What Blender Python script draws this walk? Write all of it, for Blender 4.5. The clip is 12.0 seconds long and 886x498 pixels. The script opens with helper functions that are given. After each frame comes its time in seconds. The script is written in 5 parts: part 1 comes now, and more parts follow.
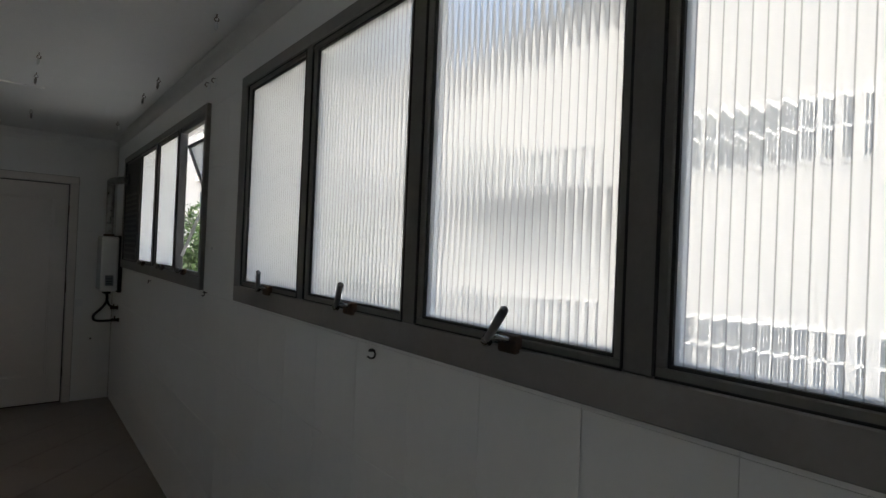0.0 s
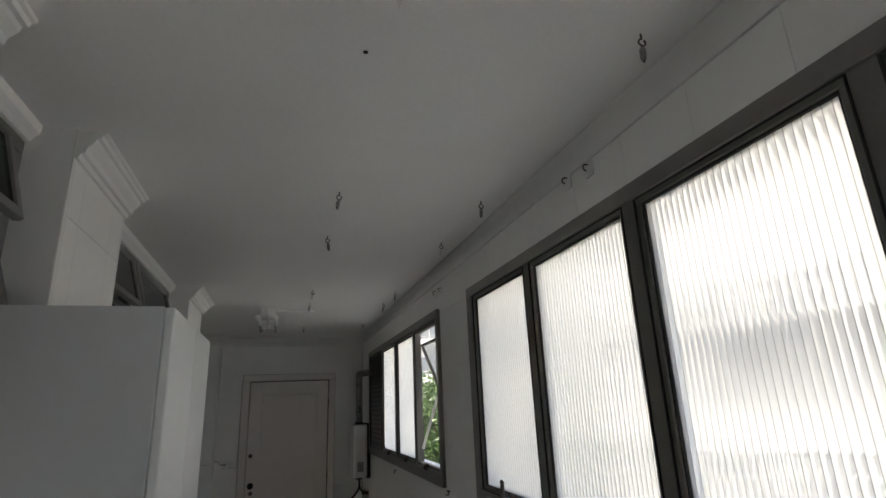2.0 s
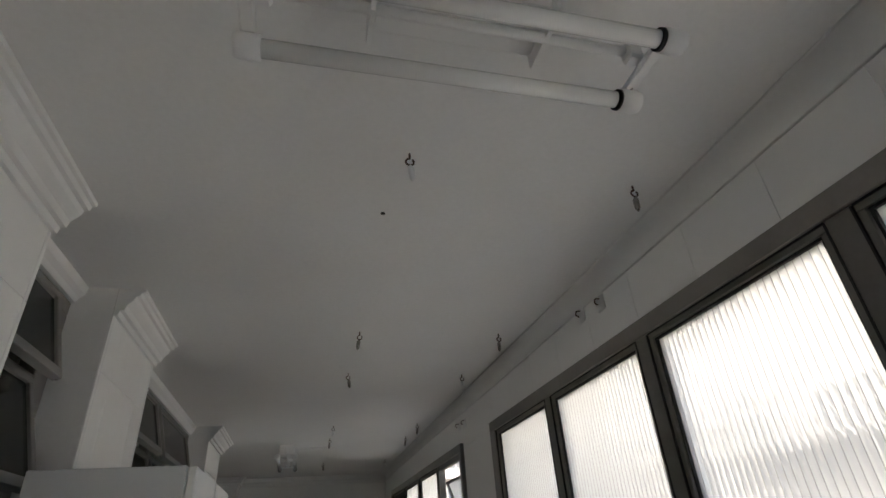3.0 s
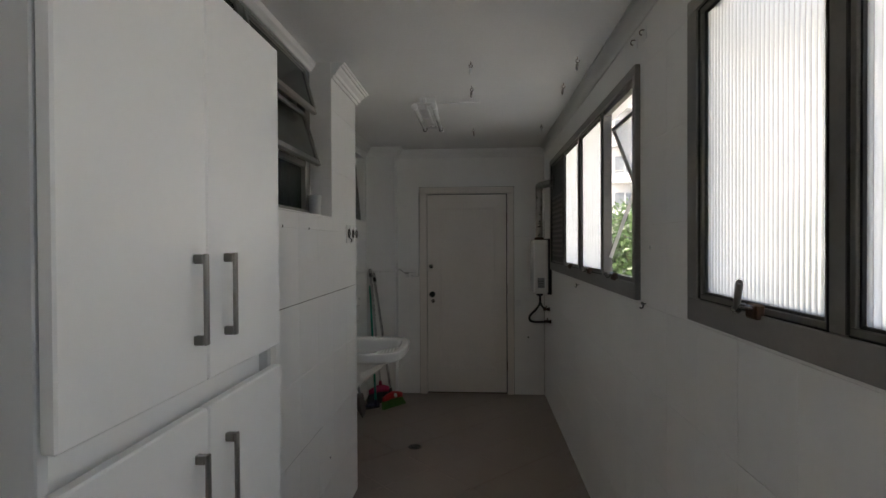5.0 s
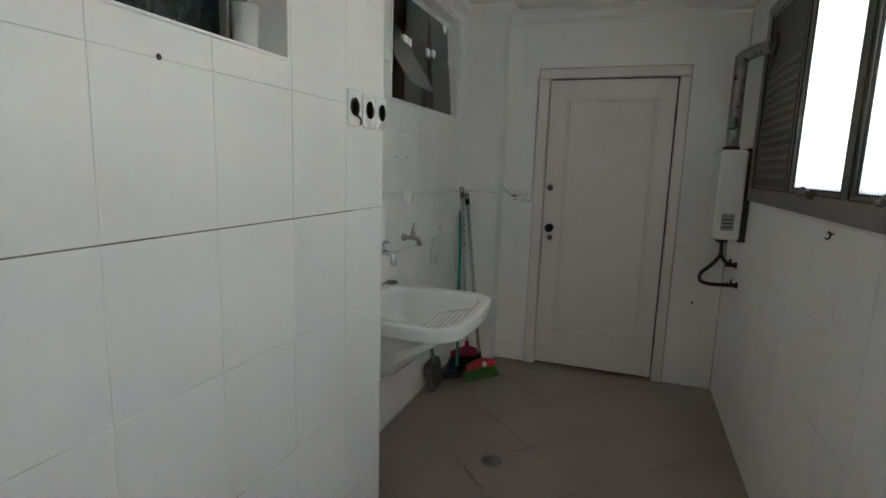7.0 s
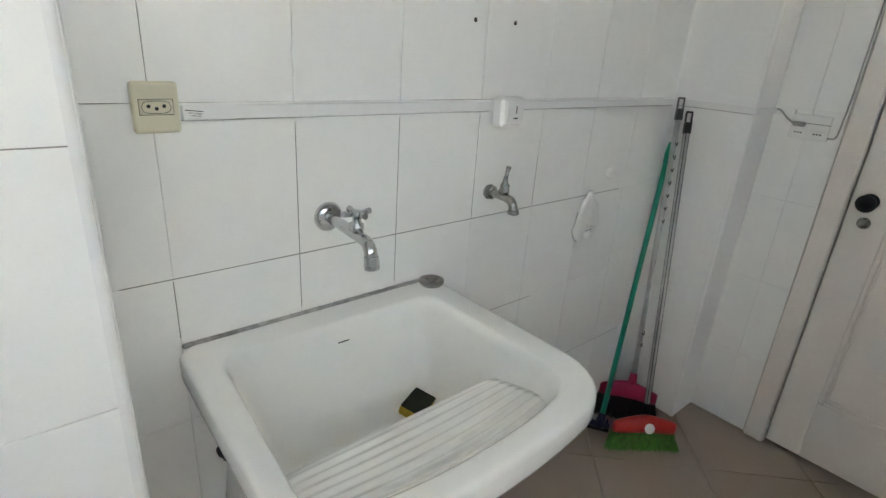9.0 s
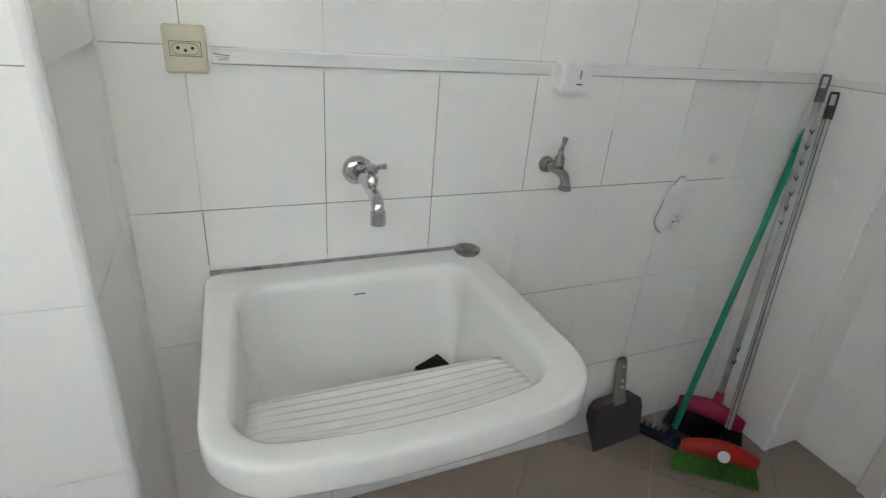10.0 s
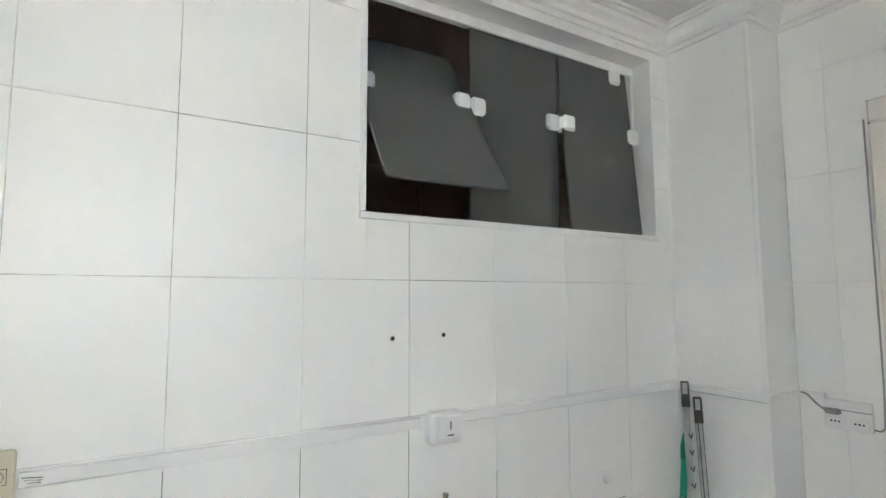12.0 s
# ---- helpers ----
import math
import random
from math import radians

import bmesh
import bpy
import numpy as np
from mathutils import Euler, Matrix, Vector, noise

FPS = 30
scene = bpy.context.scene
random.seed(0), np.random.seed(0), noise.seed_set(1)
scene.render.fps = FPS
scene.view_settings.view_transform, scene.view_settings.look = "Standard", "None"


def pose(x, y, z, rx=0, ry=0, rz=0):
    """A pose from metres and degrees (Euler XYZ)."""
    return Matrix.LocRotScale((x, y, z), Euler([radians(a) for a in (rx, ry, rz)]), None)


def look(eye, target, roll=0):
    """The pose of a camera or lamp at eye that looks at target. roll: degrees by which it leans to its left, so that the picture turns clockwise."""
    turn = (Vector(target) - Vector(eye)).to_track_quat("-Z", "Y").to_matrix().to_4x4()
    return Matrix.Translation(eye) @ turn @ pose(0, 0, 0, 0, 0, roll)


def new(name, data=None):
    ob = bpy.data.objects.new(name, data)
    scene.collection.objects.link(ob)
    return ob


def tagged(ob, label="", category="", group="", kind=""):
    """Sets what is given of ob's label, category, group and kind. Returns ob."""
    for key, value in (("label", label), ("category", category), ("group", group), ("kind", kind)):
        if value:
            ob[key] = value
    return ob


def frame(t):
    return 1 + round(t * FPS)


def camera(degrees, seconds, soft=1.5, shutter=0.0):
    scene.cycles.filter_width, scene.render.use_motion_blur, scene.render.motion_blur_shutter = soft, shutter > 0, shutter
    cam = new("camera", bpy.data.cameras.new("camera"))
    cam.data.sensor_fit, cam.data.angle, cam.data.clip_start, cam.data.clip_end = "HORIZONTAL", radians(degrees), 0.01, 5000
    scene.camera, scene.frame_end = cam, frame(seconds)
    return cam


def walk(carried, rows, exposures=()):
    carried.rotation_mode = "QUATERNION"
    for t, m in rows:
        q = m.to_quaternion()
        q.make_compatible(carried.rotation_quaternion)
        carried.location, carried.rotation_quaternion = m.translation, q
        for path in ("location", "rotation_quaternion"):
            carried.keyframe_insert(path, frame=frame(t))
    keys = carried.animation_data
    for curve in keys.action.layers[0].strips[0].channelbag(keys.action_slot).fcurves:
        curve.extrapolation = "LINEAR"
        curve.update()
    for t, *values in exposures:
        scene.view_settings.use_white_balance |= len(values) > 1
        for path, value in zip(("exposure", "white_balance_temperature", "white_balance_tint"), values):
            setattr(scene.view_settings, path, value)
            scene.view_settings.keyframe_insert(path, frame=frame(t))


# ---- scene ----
cam = camera(80.7, 12.0)
PATH = [
    (0, (-0.792, -6.160, 1.587), (0.480, -4.617, 1.602), 2.4),
    (0.5, (-0.830, -6.143, 1.627), (0.181, -4.417, 1.621), 0.3),
    (1, (-0.883, -6.173, 1.700), (-0.105, -4.335, 1.820), -0.5),
    (1.5, (-0.892, -6.183, 1.749), (-0.247, -4.316, 2.063), -1.1),
    (2, (-0.898, -6.217, 1.783), (-0.328, -4.386, 2.351), -2.5),
    (2.5, (-0.900, -6.294, 1.827), (-0.400, -4.596, 2.758), -4.4),
    (2.7, (-0.905, -6.308, 1.831), (-0.416, -4.657, 2.850), -4.7),
    (4.3, (-0.822, -5.929, 1.686), (-0.692, -3.962, 2.024), -1.0),
    (4.5, (-0.791, -5.815, 1.664), (-0.759, -3.827, 1.877), -0.7),
    (5, (-0.686, -5.467, 1.580), (-0.821, -3.472, 1.559), -0.3),
    (5.5, (-0.616, -5.102, 1.541), (-0.903, -3.127, 1.411), 1.9),
    (6, (-0.632, -4.701, 1.510), (-1.075, -2.762, 1.289), 2.5),
    (6.5, (-0.638, -4.331, 1.472), (-1.229, -2.443, 1.181), 2.2),
    (6.7, (-0.635, -4.150, 1.472), (-1.251, -2.272, 1.172), 2.1),
    (8.3, (-0.696, -2.649, 1.432), (-1.800, -1.066, 0.901), 1.9),
    (8.5, (-0.736, -2.518, 1.421), (-1.946, -1.038, 0.833), 2.5),
    (9, (-0.811, -2.216, 1.441), (-2.21, -0.981, 0.721), 4.0),
    (9.5, (-0.742, -2.054, 1.442), (-2.333, -1.14, 0.646), 4.0),
    (10, (-0.684, -1.956, 1.42), (-2.338, -1.206, 0.583), 4.8),
    (10.5, (-0.681, -1.911, 1.398), (-2.338, -1.173, 0.556), 4.3),
    (11, (-0.707, -1.87, 1.473), (-2.388, -0.922, 0.947), 3.2),
    (11.5, (-0.689, -1.841, 1.575), (-2.416, -0.831, 1.582), 0.5),
    (12, (-0.679, -1.812, 1.609), (-2.386, -0.786, 1.791), -0.2),
]
walk(cam, [(t, look(eye, target, roll)) for t, eye, target, roll in PATH], [(0, 1.8, 6550, 6), (1, 2.03, 6680, 6), (2, 2.2, 6780, 7), (2.5, 2.25, 6850, 9), (4.5, 2.45, 6980, 9), (6, 2.85, 6720, 6), (6.7, 3.2, 6680, 4), (8.5, 4.47, 6640, 4), (9.5, 4.5, 6640, 5), (10.5, 4.55, 6640, 5), (12, 4.82, 6560, 6)])

# ---- light ----
scene.cycles.max_bounces, scene.cycles.diffuse_bounces, scene.cycles.transmission_bounces = 16, 12, 12
world = bpy.data.worlds.new("sky")
scene.world = world
world.use_nodes = True
wn = world.node_tree
sky = wn.nodes.new("ShaderNodeTexSky")
sky.sky_type, sky.sun_disc = "NISHITA", False
sky.dust_density, sky.air_density, sky.ozone_density = 6.0, 0.9, 1.0
sky.sun_elevation, sky.sun_rotation = radians(52), radians(250)
wn.links.new(sky.outputs[0], wn.nodes["Background"].inputs[0])
wn.nodes["Background"].inputs[1].default_value = 0.15
sun_data = bpy.data.lights.new("sun", "SUN")
sun_data.energy, sun_data.angle, sun_data.color = 0.8, radians(10), (1.0, 0.97, 0.93)
sun_ob = new("sun", sun_data)
sun_ob.matrix_world = look((-10, -4, 14), (0, 0, 0))

# ---- materials ----


def material(name, color, rough=0.5, metal=0.0, vary=0.06, scale=3.0, grain=60.0, bump=0.02, spread=0.0, specular=0.5, wear=None, reach=(0.4, 0.95)):
    """A surface with blotches at one scale, grain at a finer one, a little relief, and piece-to-piece spread."""
    m = bpy.data.materials.new(name)
    m.use_nodes = True
    nt = m.node_tree
    b = nt.nodes["Principled BSDF"]
    b.inputs["Roughness"].default_value = rough
    b.inputs["Metallic"].default_value = metal
    b.inputs["Specular IOR Level"].default_value = specular
    co = nt.nodes.new("ShaderNodeTexCoord")
    big = nt.nodes.new("ShaderNodeTexNoise")
    big.inputs["Scale"].default_value, big.inputs["Detail"].default_value = scale, 6.0
    fine = nt.nodes.new("ShaderNodeTexNoise")
    fine.inputs["Scale"].default_value, fine.inputs["Detail"].default_value = grain, 4.0
    nt.links.new(co.outputs["Object"], big.inputs["Vector"])
    nt.links.new(co.outputs["Object"], fine.inputs["Vector"])
    add = nt.nodes.new("ShaderNodeMath")
    add.operation = "MULTIPLY_ADD"
    add.inputs[1].default_value = 0.35
    nt.links.new(fine.outputs[0], add.inputs[0])
    nt.links.new(big.outputs[0], add.inputs[2])
    info = nt.nodes.new("ShaderNodeObjectInfo")
    add2 = nt.nodes.new("ShaderNodeMath")
    add2.operation = "MULTIPLY_ADD"
    add2.inputs[1].default_value = spread
    nt.links.new(info.outputs["Random"], add2.inputs[0])
    nt.links.new(add.outputs[0], add2.inputs[2])
    ramp = nt.nodes.new("ShaderNodeMapRange")
    ramp.inputs["From Min"].default_value, ramp.inputs["From Max"].default_value = reach[0], reach[1] + spread
    nt.links.new(add2.outputs[0], ramp.inputs["Value"])
    mix = nt.nodes.new("ShaderNodeMix")
    mix.data_type = "RGBA"
    dark = wear or tuple(c * (1 - 2 * vary) for c in color)
    mix.inputs["A"].default_value = (*dark, 1)
    mix.inputs["B"].default_value = (*(min(1, c * (1 + vary * 0.6)) for c in color), 1)
    nt.links.new(ramp.outputs[0], mix.inputs["Factor"])
    nt.links.new(mix.outputs["Result"], b.inputs["Base Color"])
    rr = nt.nodes.new("ShaderNodeMapRange")
    rr.inputs["To Min"].default_value, rr.inputs["To Max"].default_value = max(0.02, rough * 0.8), min(1, rough * 1.25)
    nt.links.new(big.outputs[0], rr.inputs["Value"])
    nt.links.new(rr.outputs[0], b.inputs["Roughness"])
    if bump:
        bp = nt.nodes.new("ShaderNodeBump")
        bp.inputs["Strength"].default_value = bump
        bp.inputs["Distance"].default_value = 0.01
        nt.links.new(add.outputs[0], bp.inputs["Height"])
        nt.links.new(bp.outputs[0], b.inputs["Normal"])
    return m


def glass(name, color, rough=0.0, ior=1.45):
    m = bpy.data.materials.new(name)
    m.use_nodes = True
    b = m.node_tree.nodes["Principled BSDF"]
    b.inputs["Base Color"].default_value = (*color, 1)
    b.inputs["Transmission Weight"].default_value = 1.0
    b.inputs["Roughness"].default_value = rough
    b.inputs["IOR"].default_value = ior
    return m


TILE = material("glazed_wall_tile", (0.89, 0.888, 0.868), 0.3, vary=0.025, scale=1.6, grain=25, bump=0.012, spread=0.12)
GROUT = material("wall_grout", (0.88, 0.87, 0.84), 0.7, vary=0.0, scale=1.7, grain=30, bump=0.1, wear=(0.30, 0.28, 0.25), reach=(0.51, 0.78))
GROUT_OLD = material("stained_wall_grout", (0.80, 0.79, 0.76), 0.75, vary=0.0, scale=2.3, grain=30, bump=0.1, wear=(0.17, 0.155, 0.14), reach=(0.52, 0.77))
PLASTER = material("white_plaster", (0.87, 0.868, 0.855), 0.6, vary=0.035, scale=1.2, grain=70, bump=0.05)
CEILING = material("ceiling_paint", (0.87, 0.868, 0.855), 0.8, vary=0.05, scale=0.9, grain=80, bump=0.05)
MOULDING = material("moulding_paint", (0.86, 0.86, 0.845), 0.5, vary=0.03, scale=4, grain=60, bump=0.03)
FLOOR = material("beige_floor_tile", (0.31, 0.25, 0.208), 0.3, vary=0.07, scale=2.5, grain=110, bump=0.02, spread=0.1)
FLOOR_GROUT = material("floor_grout", (0.25, 0.203, 0.17), 0.9, vary=0.15, scale=8, grain=120, bump=0.1)
CASING = material("taupe_window_casing", (0.27, 0.255, 0.235), 0.5, vary=0.1, scale=5, grain=70, bump=0.05)
SASH = material("taupe_sash_paint", (0.17, 0.16, 0.145), 0.45, vary=0.14, scale=6, grain=80, bump=0.05)
# black of the real gaskets, and of shade painted into gaps
GASKET_AND_SHADE = material("black_gasket_and_shade", (0.025, 0.024, 0.022), 0.7, vary=0.2)
DOOR = material("door_paint", (0.81, 0.765, 0.715), 0.4, vary=0.04, scale=1.5, grain=40, bump=0.04)
LAMINATE = material("white_laminate", (0.85, 0.86, 0.85), 0.3, vary=0.015, scale=2, grain=50, bump=0.01)
PANEL_GREY = material("cabinet_side_laminate", (0.63, 0.64, 0.645), 0.45, vary=0.02, scale=2, grain=90, bump=0.02)
STEEL = material("brushed_steel", (0.27, 0.26, 0.245), 0.4, 0.85, vary=0.08, scale=9, grain=160, bump=0.03)
CHROME = material("chrome", (0.58, 0.58, 0.58), 0.07, 1.0, vary=0.05, scale=9, grain=90, bump=0.01)
WORN_CHROME = material("worn_chrome", (0.40, 0.385, 0.36), 0.2, 1.0, vary=0.2, scale=40, grain=160, bump=0.05)
ALUMINIUM = material("old_aluminium", (0.30, 0.29, 0.27), 0.5, 0.5, vary=0.1, scale=6, grain=90, bump=0.04)
CERAMIC = material("sink_ceramic", (0.83, 0.83, 0.80), 0.12, vary=0.02, scale=3, grain=30, bump=0.006)
SEALANT_GREY = material("grey_sealant", (0.44, 0.43, 0.41), 0.8, vary=0.3, scale=30, grain=120, bump=0.3)
WHITE_PLASTIC = material("white_plastic", (0.83, 0.83, 0.82), 0.35, vary=0.02)
CREAM_PLASTIC = material("cream_plastic", (0.70, 0.66, 0.50), 0.4, vary=0.04)
BLACK = material("black_plastic", (0.015, 0.015, 0.016), 0.5, vary=0.2)
RUBBER = material("black_rubber_hose", (0.02, 0.019, 0.018), 0.55, vary=0.25, scale=20)
CAP_GREY = material("grey_cap_plastic", (0.13, 0.13, 0.13), 0.5, vary=0.1, scale=20)
GREEN_POLE = material("green_plastic_sleeve", (0.008, 0.29, 0.18), 0.3, vary=0.1, scale=8)
SILVER_POLE = material("silver_foil_sleeve", (0.58, 0.58, 0.58), 0.3, 0.35, vary=0.15, scale=20)
MAGENTA = material("magenta_plastic", (0.33, 0.008, 0.06), 0.3, vary=0.12)
RED = material("red_plastic", (0.46, 0.02, 0.015), 0.3, vary=0.1)
GREEN_BRISTLE = material("green_bristle", (0.10, 0.32, 0.04), 0.55, vary=0.3, scale=60, spread=0.2)
BLACK_BRISTLE = material("black_bristle", (0.02, 0.018, 0.018), 0.6, vary=0.3)
NAVY = material("navy_plastic", (0.012, 0.015, 0.05), 0.4, vary=0.15)
DUSTPAN = material("brown_dustpan_plastic", (0.10, 0.075, 0.075), 0.45, vary=0.12, scale=12)
DUSTPAN_HANDLE = material("grey_dustpan_handle", (0.24, 0.23, 0.22), 0.45, vary=0.1)
HEATER = material("heater_enamel", (0.80, 0.80, 0.78), 0.2, vary=0.03)
LABEL_GREY = material("grey_label", (0.33, 0.34, 0.34), 0.5, vary=0.2, scale=25)
FOIL = material("foil_duct", (0.36, 0.345, 0.32), 0.28, 1.0, vary=0.15, scale=25, grain=90, bump=0.1)
TUBE_GLASS = material("milky_lamp_tube", (0.82, 0.82, 0.80), 0.15, vary=0.02)
YELLOW = material("yellow_sponge", (0.62, 0.42, 0.05), 0.9, vary=0.2, scale=60, grain=300, bump=0.4)
SCOUR = material("green_scouring_pad", (0.035, 0.04, 0.02), 0.95, vary=0.3, scale=80, grain=300, bump=0.4)
RUST = material("rusted_metal", (0.12, 0.07, 0.045), 0.75, 0.3, vary=0.3, scale=30, grain=120, bump=0.2)
DARK_PANEL = material("dark_vent_panel", (0.075, 0.07, 0.065), 0.5, vary=0.15, scale=6)


def film_glass(name, tint, film_color, share):
    """Clear glass with an added film that scatters part of the daylight, evening the room."""
    m = glass(name, tint, 0.0)
    nt = m.node_tree
    film, film_mix = nt.nodes.new("ShaderNodeBsdfTranslucent"), nt.nodes.new("ShaderNodeMixShader")
    film.inputs["Color"].default_value = (*film_color, 1)
    film_mix.inputs[0].default_value = share
    nt.links.new(nt.nodes["Principled BSDF"].outputs[0], film_mix.inputs[1])
    nt.links.new(film.outputs[0], film_mix.inputs[2])
    nt.links.new(film_mix.outputs[0], nt.nodes["Material Output"].inputs["Surface"])
    return m


RIBBED = film_glass("ribbed_glass", (0.80, 0.815, 0.81), (0.87, 0.88, 0.87), 0.29)
# dark groove colour stands in for the lines that refraction draws between ribs
GROOVE_LINE = film_glass("darkened_glass_groove", (0.34, 0.345, 0.34), (0.34, 0.34, 0.33), 0.5)
# heavier film, added so these panes spread daylight into the niche
MILKY = film_glass("milky_ribbed_glass", (0.80, 0.815, 0.81), (0.80, 0.815, 0.805), 0.88)
CLOUDED = glass("clouded_tumbler_glass", (0.85, 0.86, 0.86), 0.35)
CLOUDED.node_tree.nodes["Principled BSDF"].inputs["Transmission Weight"].default_value = 0.45
SMOKED = glass("dark_tinted_glass", (0.19, 0.205, 0.195), 0.22)
SMOKED.node_tree.nodes["Principled BSDF"].inputs["Transmission Weight"].default_value = 0.55
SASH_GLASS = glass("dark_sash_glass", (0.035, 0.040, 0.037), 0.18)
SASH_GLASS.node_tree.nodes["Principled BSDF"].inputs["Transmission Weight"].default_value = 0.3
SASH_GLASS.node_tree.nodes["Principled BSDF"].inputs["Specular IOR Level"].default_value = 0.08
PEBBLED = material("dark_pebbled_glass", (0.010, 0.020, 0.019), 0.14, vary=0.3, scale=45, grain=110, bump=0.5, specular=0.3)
FACADE = material("white_facade", (0.46, 0.456, 0.445), 0.8, vary=0.05, scale=0.4, grain=6, bump=0.1)
ROOFING = material("grey_roofing", (0.11, 0.11, 0.11), 0.7, vary=0.15, scale=1)
WINDOW_DARK = material("facade_window_glass", (0.06, 0.066, 0.07), 0.25, vary=0.2, scale=0.7)
TOWER_GLASS = material("pale_window_glass", (0.26, 0.275, 0.285), 0.25, vary=0.2, scale=0.7)
BARK = material("bark", (0.12, 0.085, 0.06), 0.9, vary=0.25, scale=8, bump=0.4)
LEAF = material("leaf", (0.06, 0.11, 0.032), 0.35, vary=0.4, scale=2.0, grain=12, bump=0.0)
EARTH = material("pale_bounce_ground", (0.52, 0.51, 0.48), 0.95, vary=0.3, scale=0.4, grain=4, bump=0.3)
KITCHEN = material("dim_kitchen_wall", (0.66, 0.52, 0.48), 0.7, vary=0.06)
CABLE = material("grey_cable", (0.35, 0.34, 0.33), 0.5, vary=0.1)

# ---- mesh helpers ----


def add_box(bm, lo, hi, bevel=0.0, seg=1):
    x0, y0, z0 = lo
    x1, y1, z1 = hi
    v = [bm.verts.new(p) for p in ((x0, y0, z0), (x1, y0, z0), (x1, y1, z0), (x0, y1, z0), (x0, y0, z1), (x1, y0, z1), (x1, y1, z1), (x0, y1, z1))]
    fs = [bm.faces.new([v[i] for i in q]) for q in ((3, 2, 1, 0), (4, 5, 6, 7), (0, 1, 5, 4), (1, 2, 6, 5), (2, 3, 7, 6), (3, 0, 4, 7))]
    if bevel:
        es = {e for f in fs for e in f.edges}
        bmesh.ops.bevel(bm, geom=list(es), offset=bevel, segments=seg, affect="EDGES", profile=0.5)


def add_tube(bm, pts, r, seg=12, caps=True):
    """A round bar along a line of points; r is one radius or one for each point."""
    pts = [Vector(p) for p in pts]
    rs = r if isinstance(r, (list, tuple)) else [r] * len(pts)
    rings, side = [], None
    for i, p in enumerate(pts):
        d = (pts[min(i + 1, len(pts) - 1)] - pts[max(i - 1, 0)]).normalized()
        if side is None:
            side = d.cross(Vector((0, 0, 1)) if abs(d.z) < 0.9 else Vector((1, 0, 0))).normalized()
        side = (side - d * side.dot(d)).normalized()
        up = d.cross(side)
        rings.append([bm.verts.new(p + (side * math.cos(a) + up * math.sin(a)) * rs[i]) for a in (2 * math.pi * k / seg for k in range(seg))])
    for a, b in zip(rings, rings[1:]):
        for k in range(seg):
            f = bm.faces.new((a[k], a[(k + 1) % seg], b[(k + 1) % seg], b[k]))
            f.smooth = True
    if caps:
        bm.faces.new(list(reversed(rings[0])))
        bm.faces.new(rings[-1])


def curve_pts(pts, n=8):
    """A smooth line through the points."""
    pts = [Vector(p) for p in pts]
    q = [pts[0], *pts, pts[-1]]
    out = []
    for i in range(1, len(q) - 2):
        a, b, c, d = q[i - 1:i + 3]
        for k in range(n):
            t = k / n
            out.append(0.5 * ((2 * b) + (c - a) * t + (2 * a - 5 * b + 4 * c - d) * t * t + (3 * b - a - 3 * c + d) * t ** 3))
    return out + [pts[-1]]


def add_lathe(bm, base, axis, profile, seg=20):
    """Rings of (radius, distance along the axis)."""
    axis = Vector(axis).normalized()
    pts = [Vector(base) + axis * h for _, h in profile]
    side = axis.cross(Vector((0, 0, 1)) if abs(axis.z) < 0.9 else Vector((1, 0, 0))).normalized()
    up = axis.cross(side)
    rings = [[bm.verts.new(p + (side * math.cos(a) + up * math.sin(a)) * max(r, 1e-4)) for a in (2 * math.pi * k / seg for k in range(seg))] for p, (r, _) in zip(pts, profile)]
    for a, b in zip(rings, rings[1:]):
        for k in range(seg):
            f = bm.faces.new((a[k], a[(k + 1) % seg], b[(k + 1) % seg], b[k]))
            f.smooth = True
    bm.faces.new(list(reversed(rings[0])))
    bm.faces.new(rings[-1])


def add_loft(bm, rings, cap_start=True, cap_end=True, smooth=True):
    vs = [[bm.verts.new(p) for p in ring] for ring in rings]
    n = len(vs[0])
    for a, b in zip(vs, vs[1:]):
        for k in range(n):
            f = bm.faces.new((a[k], a[(k + 1) % n], b[(k + 1) % n], b[k]))
            f.smooth = smooth
    if cap_start:
        bm.faces.new(list(reversed(vs[0])))
    if cap_end:
        bm.faces.new(vs[-1])


def mesh(name, bm, mat):
    bmesh.ops.recalc_face_normals(bm, faces=bm.faces[:])
    me = bpy.data.meshes.new(name)
    bm.to_mesh(me)
    bm.free()
    me.materials.append(mat)
    return me


def part(name, bm, mat, parent, label=""):
    ob = new(name, mesh(name, bm, mat))
    ob.parent = parent
    return tagged(ob, label)


def thing(name, label, category, group="", at=(0, 0, 0), kind=""):
    ob = new(name)
    ob.empty_display_size = 0.05
    ob.location = at
    return tagged(ob, label, category, group, kind)


def solid(name, bm, mat, label, category, group="", kind=""):
    return tagged(new(name, mesh(name, bm, mat)), label, category, group, kind)


def boxes(*items, bevel=0.0):
    bm = bmesh.new()
    for lo, hi in items:
        add_box(bm, lo, hi, bevel)
    return bm


def tube(pts, r, seg=12):
    bm = bmesh.new()
    add_tube(bm, pts, r, seg)
    return bm


def lathe(base, axis, profile, seg=20):
    bm = bmesh.new()
    add_lathe(bm, base, axis, profile, seg)
    return bm


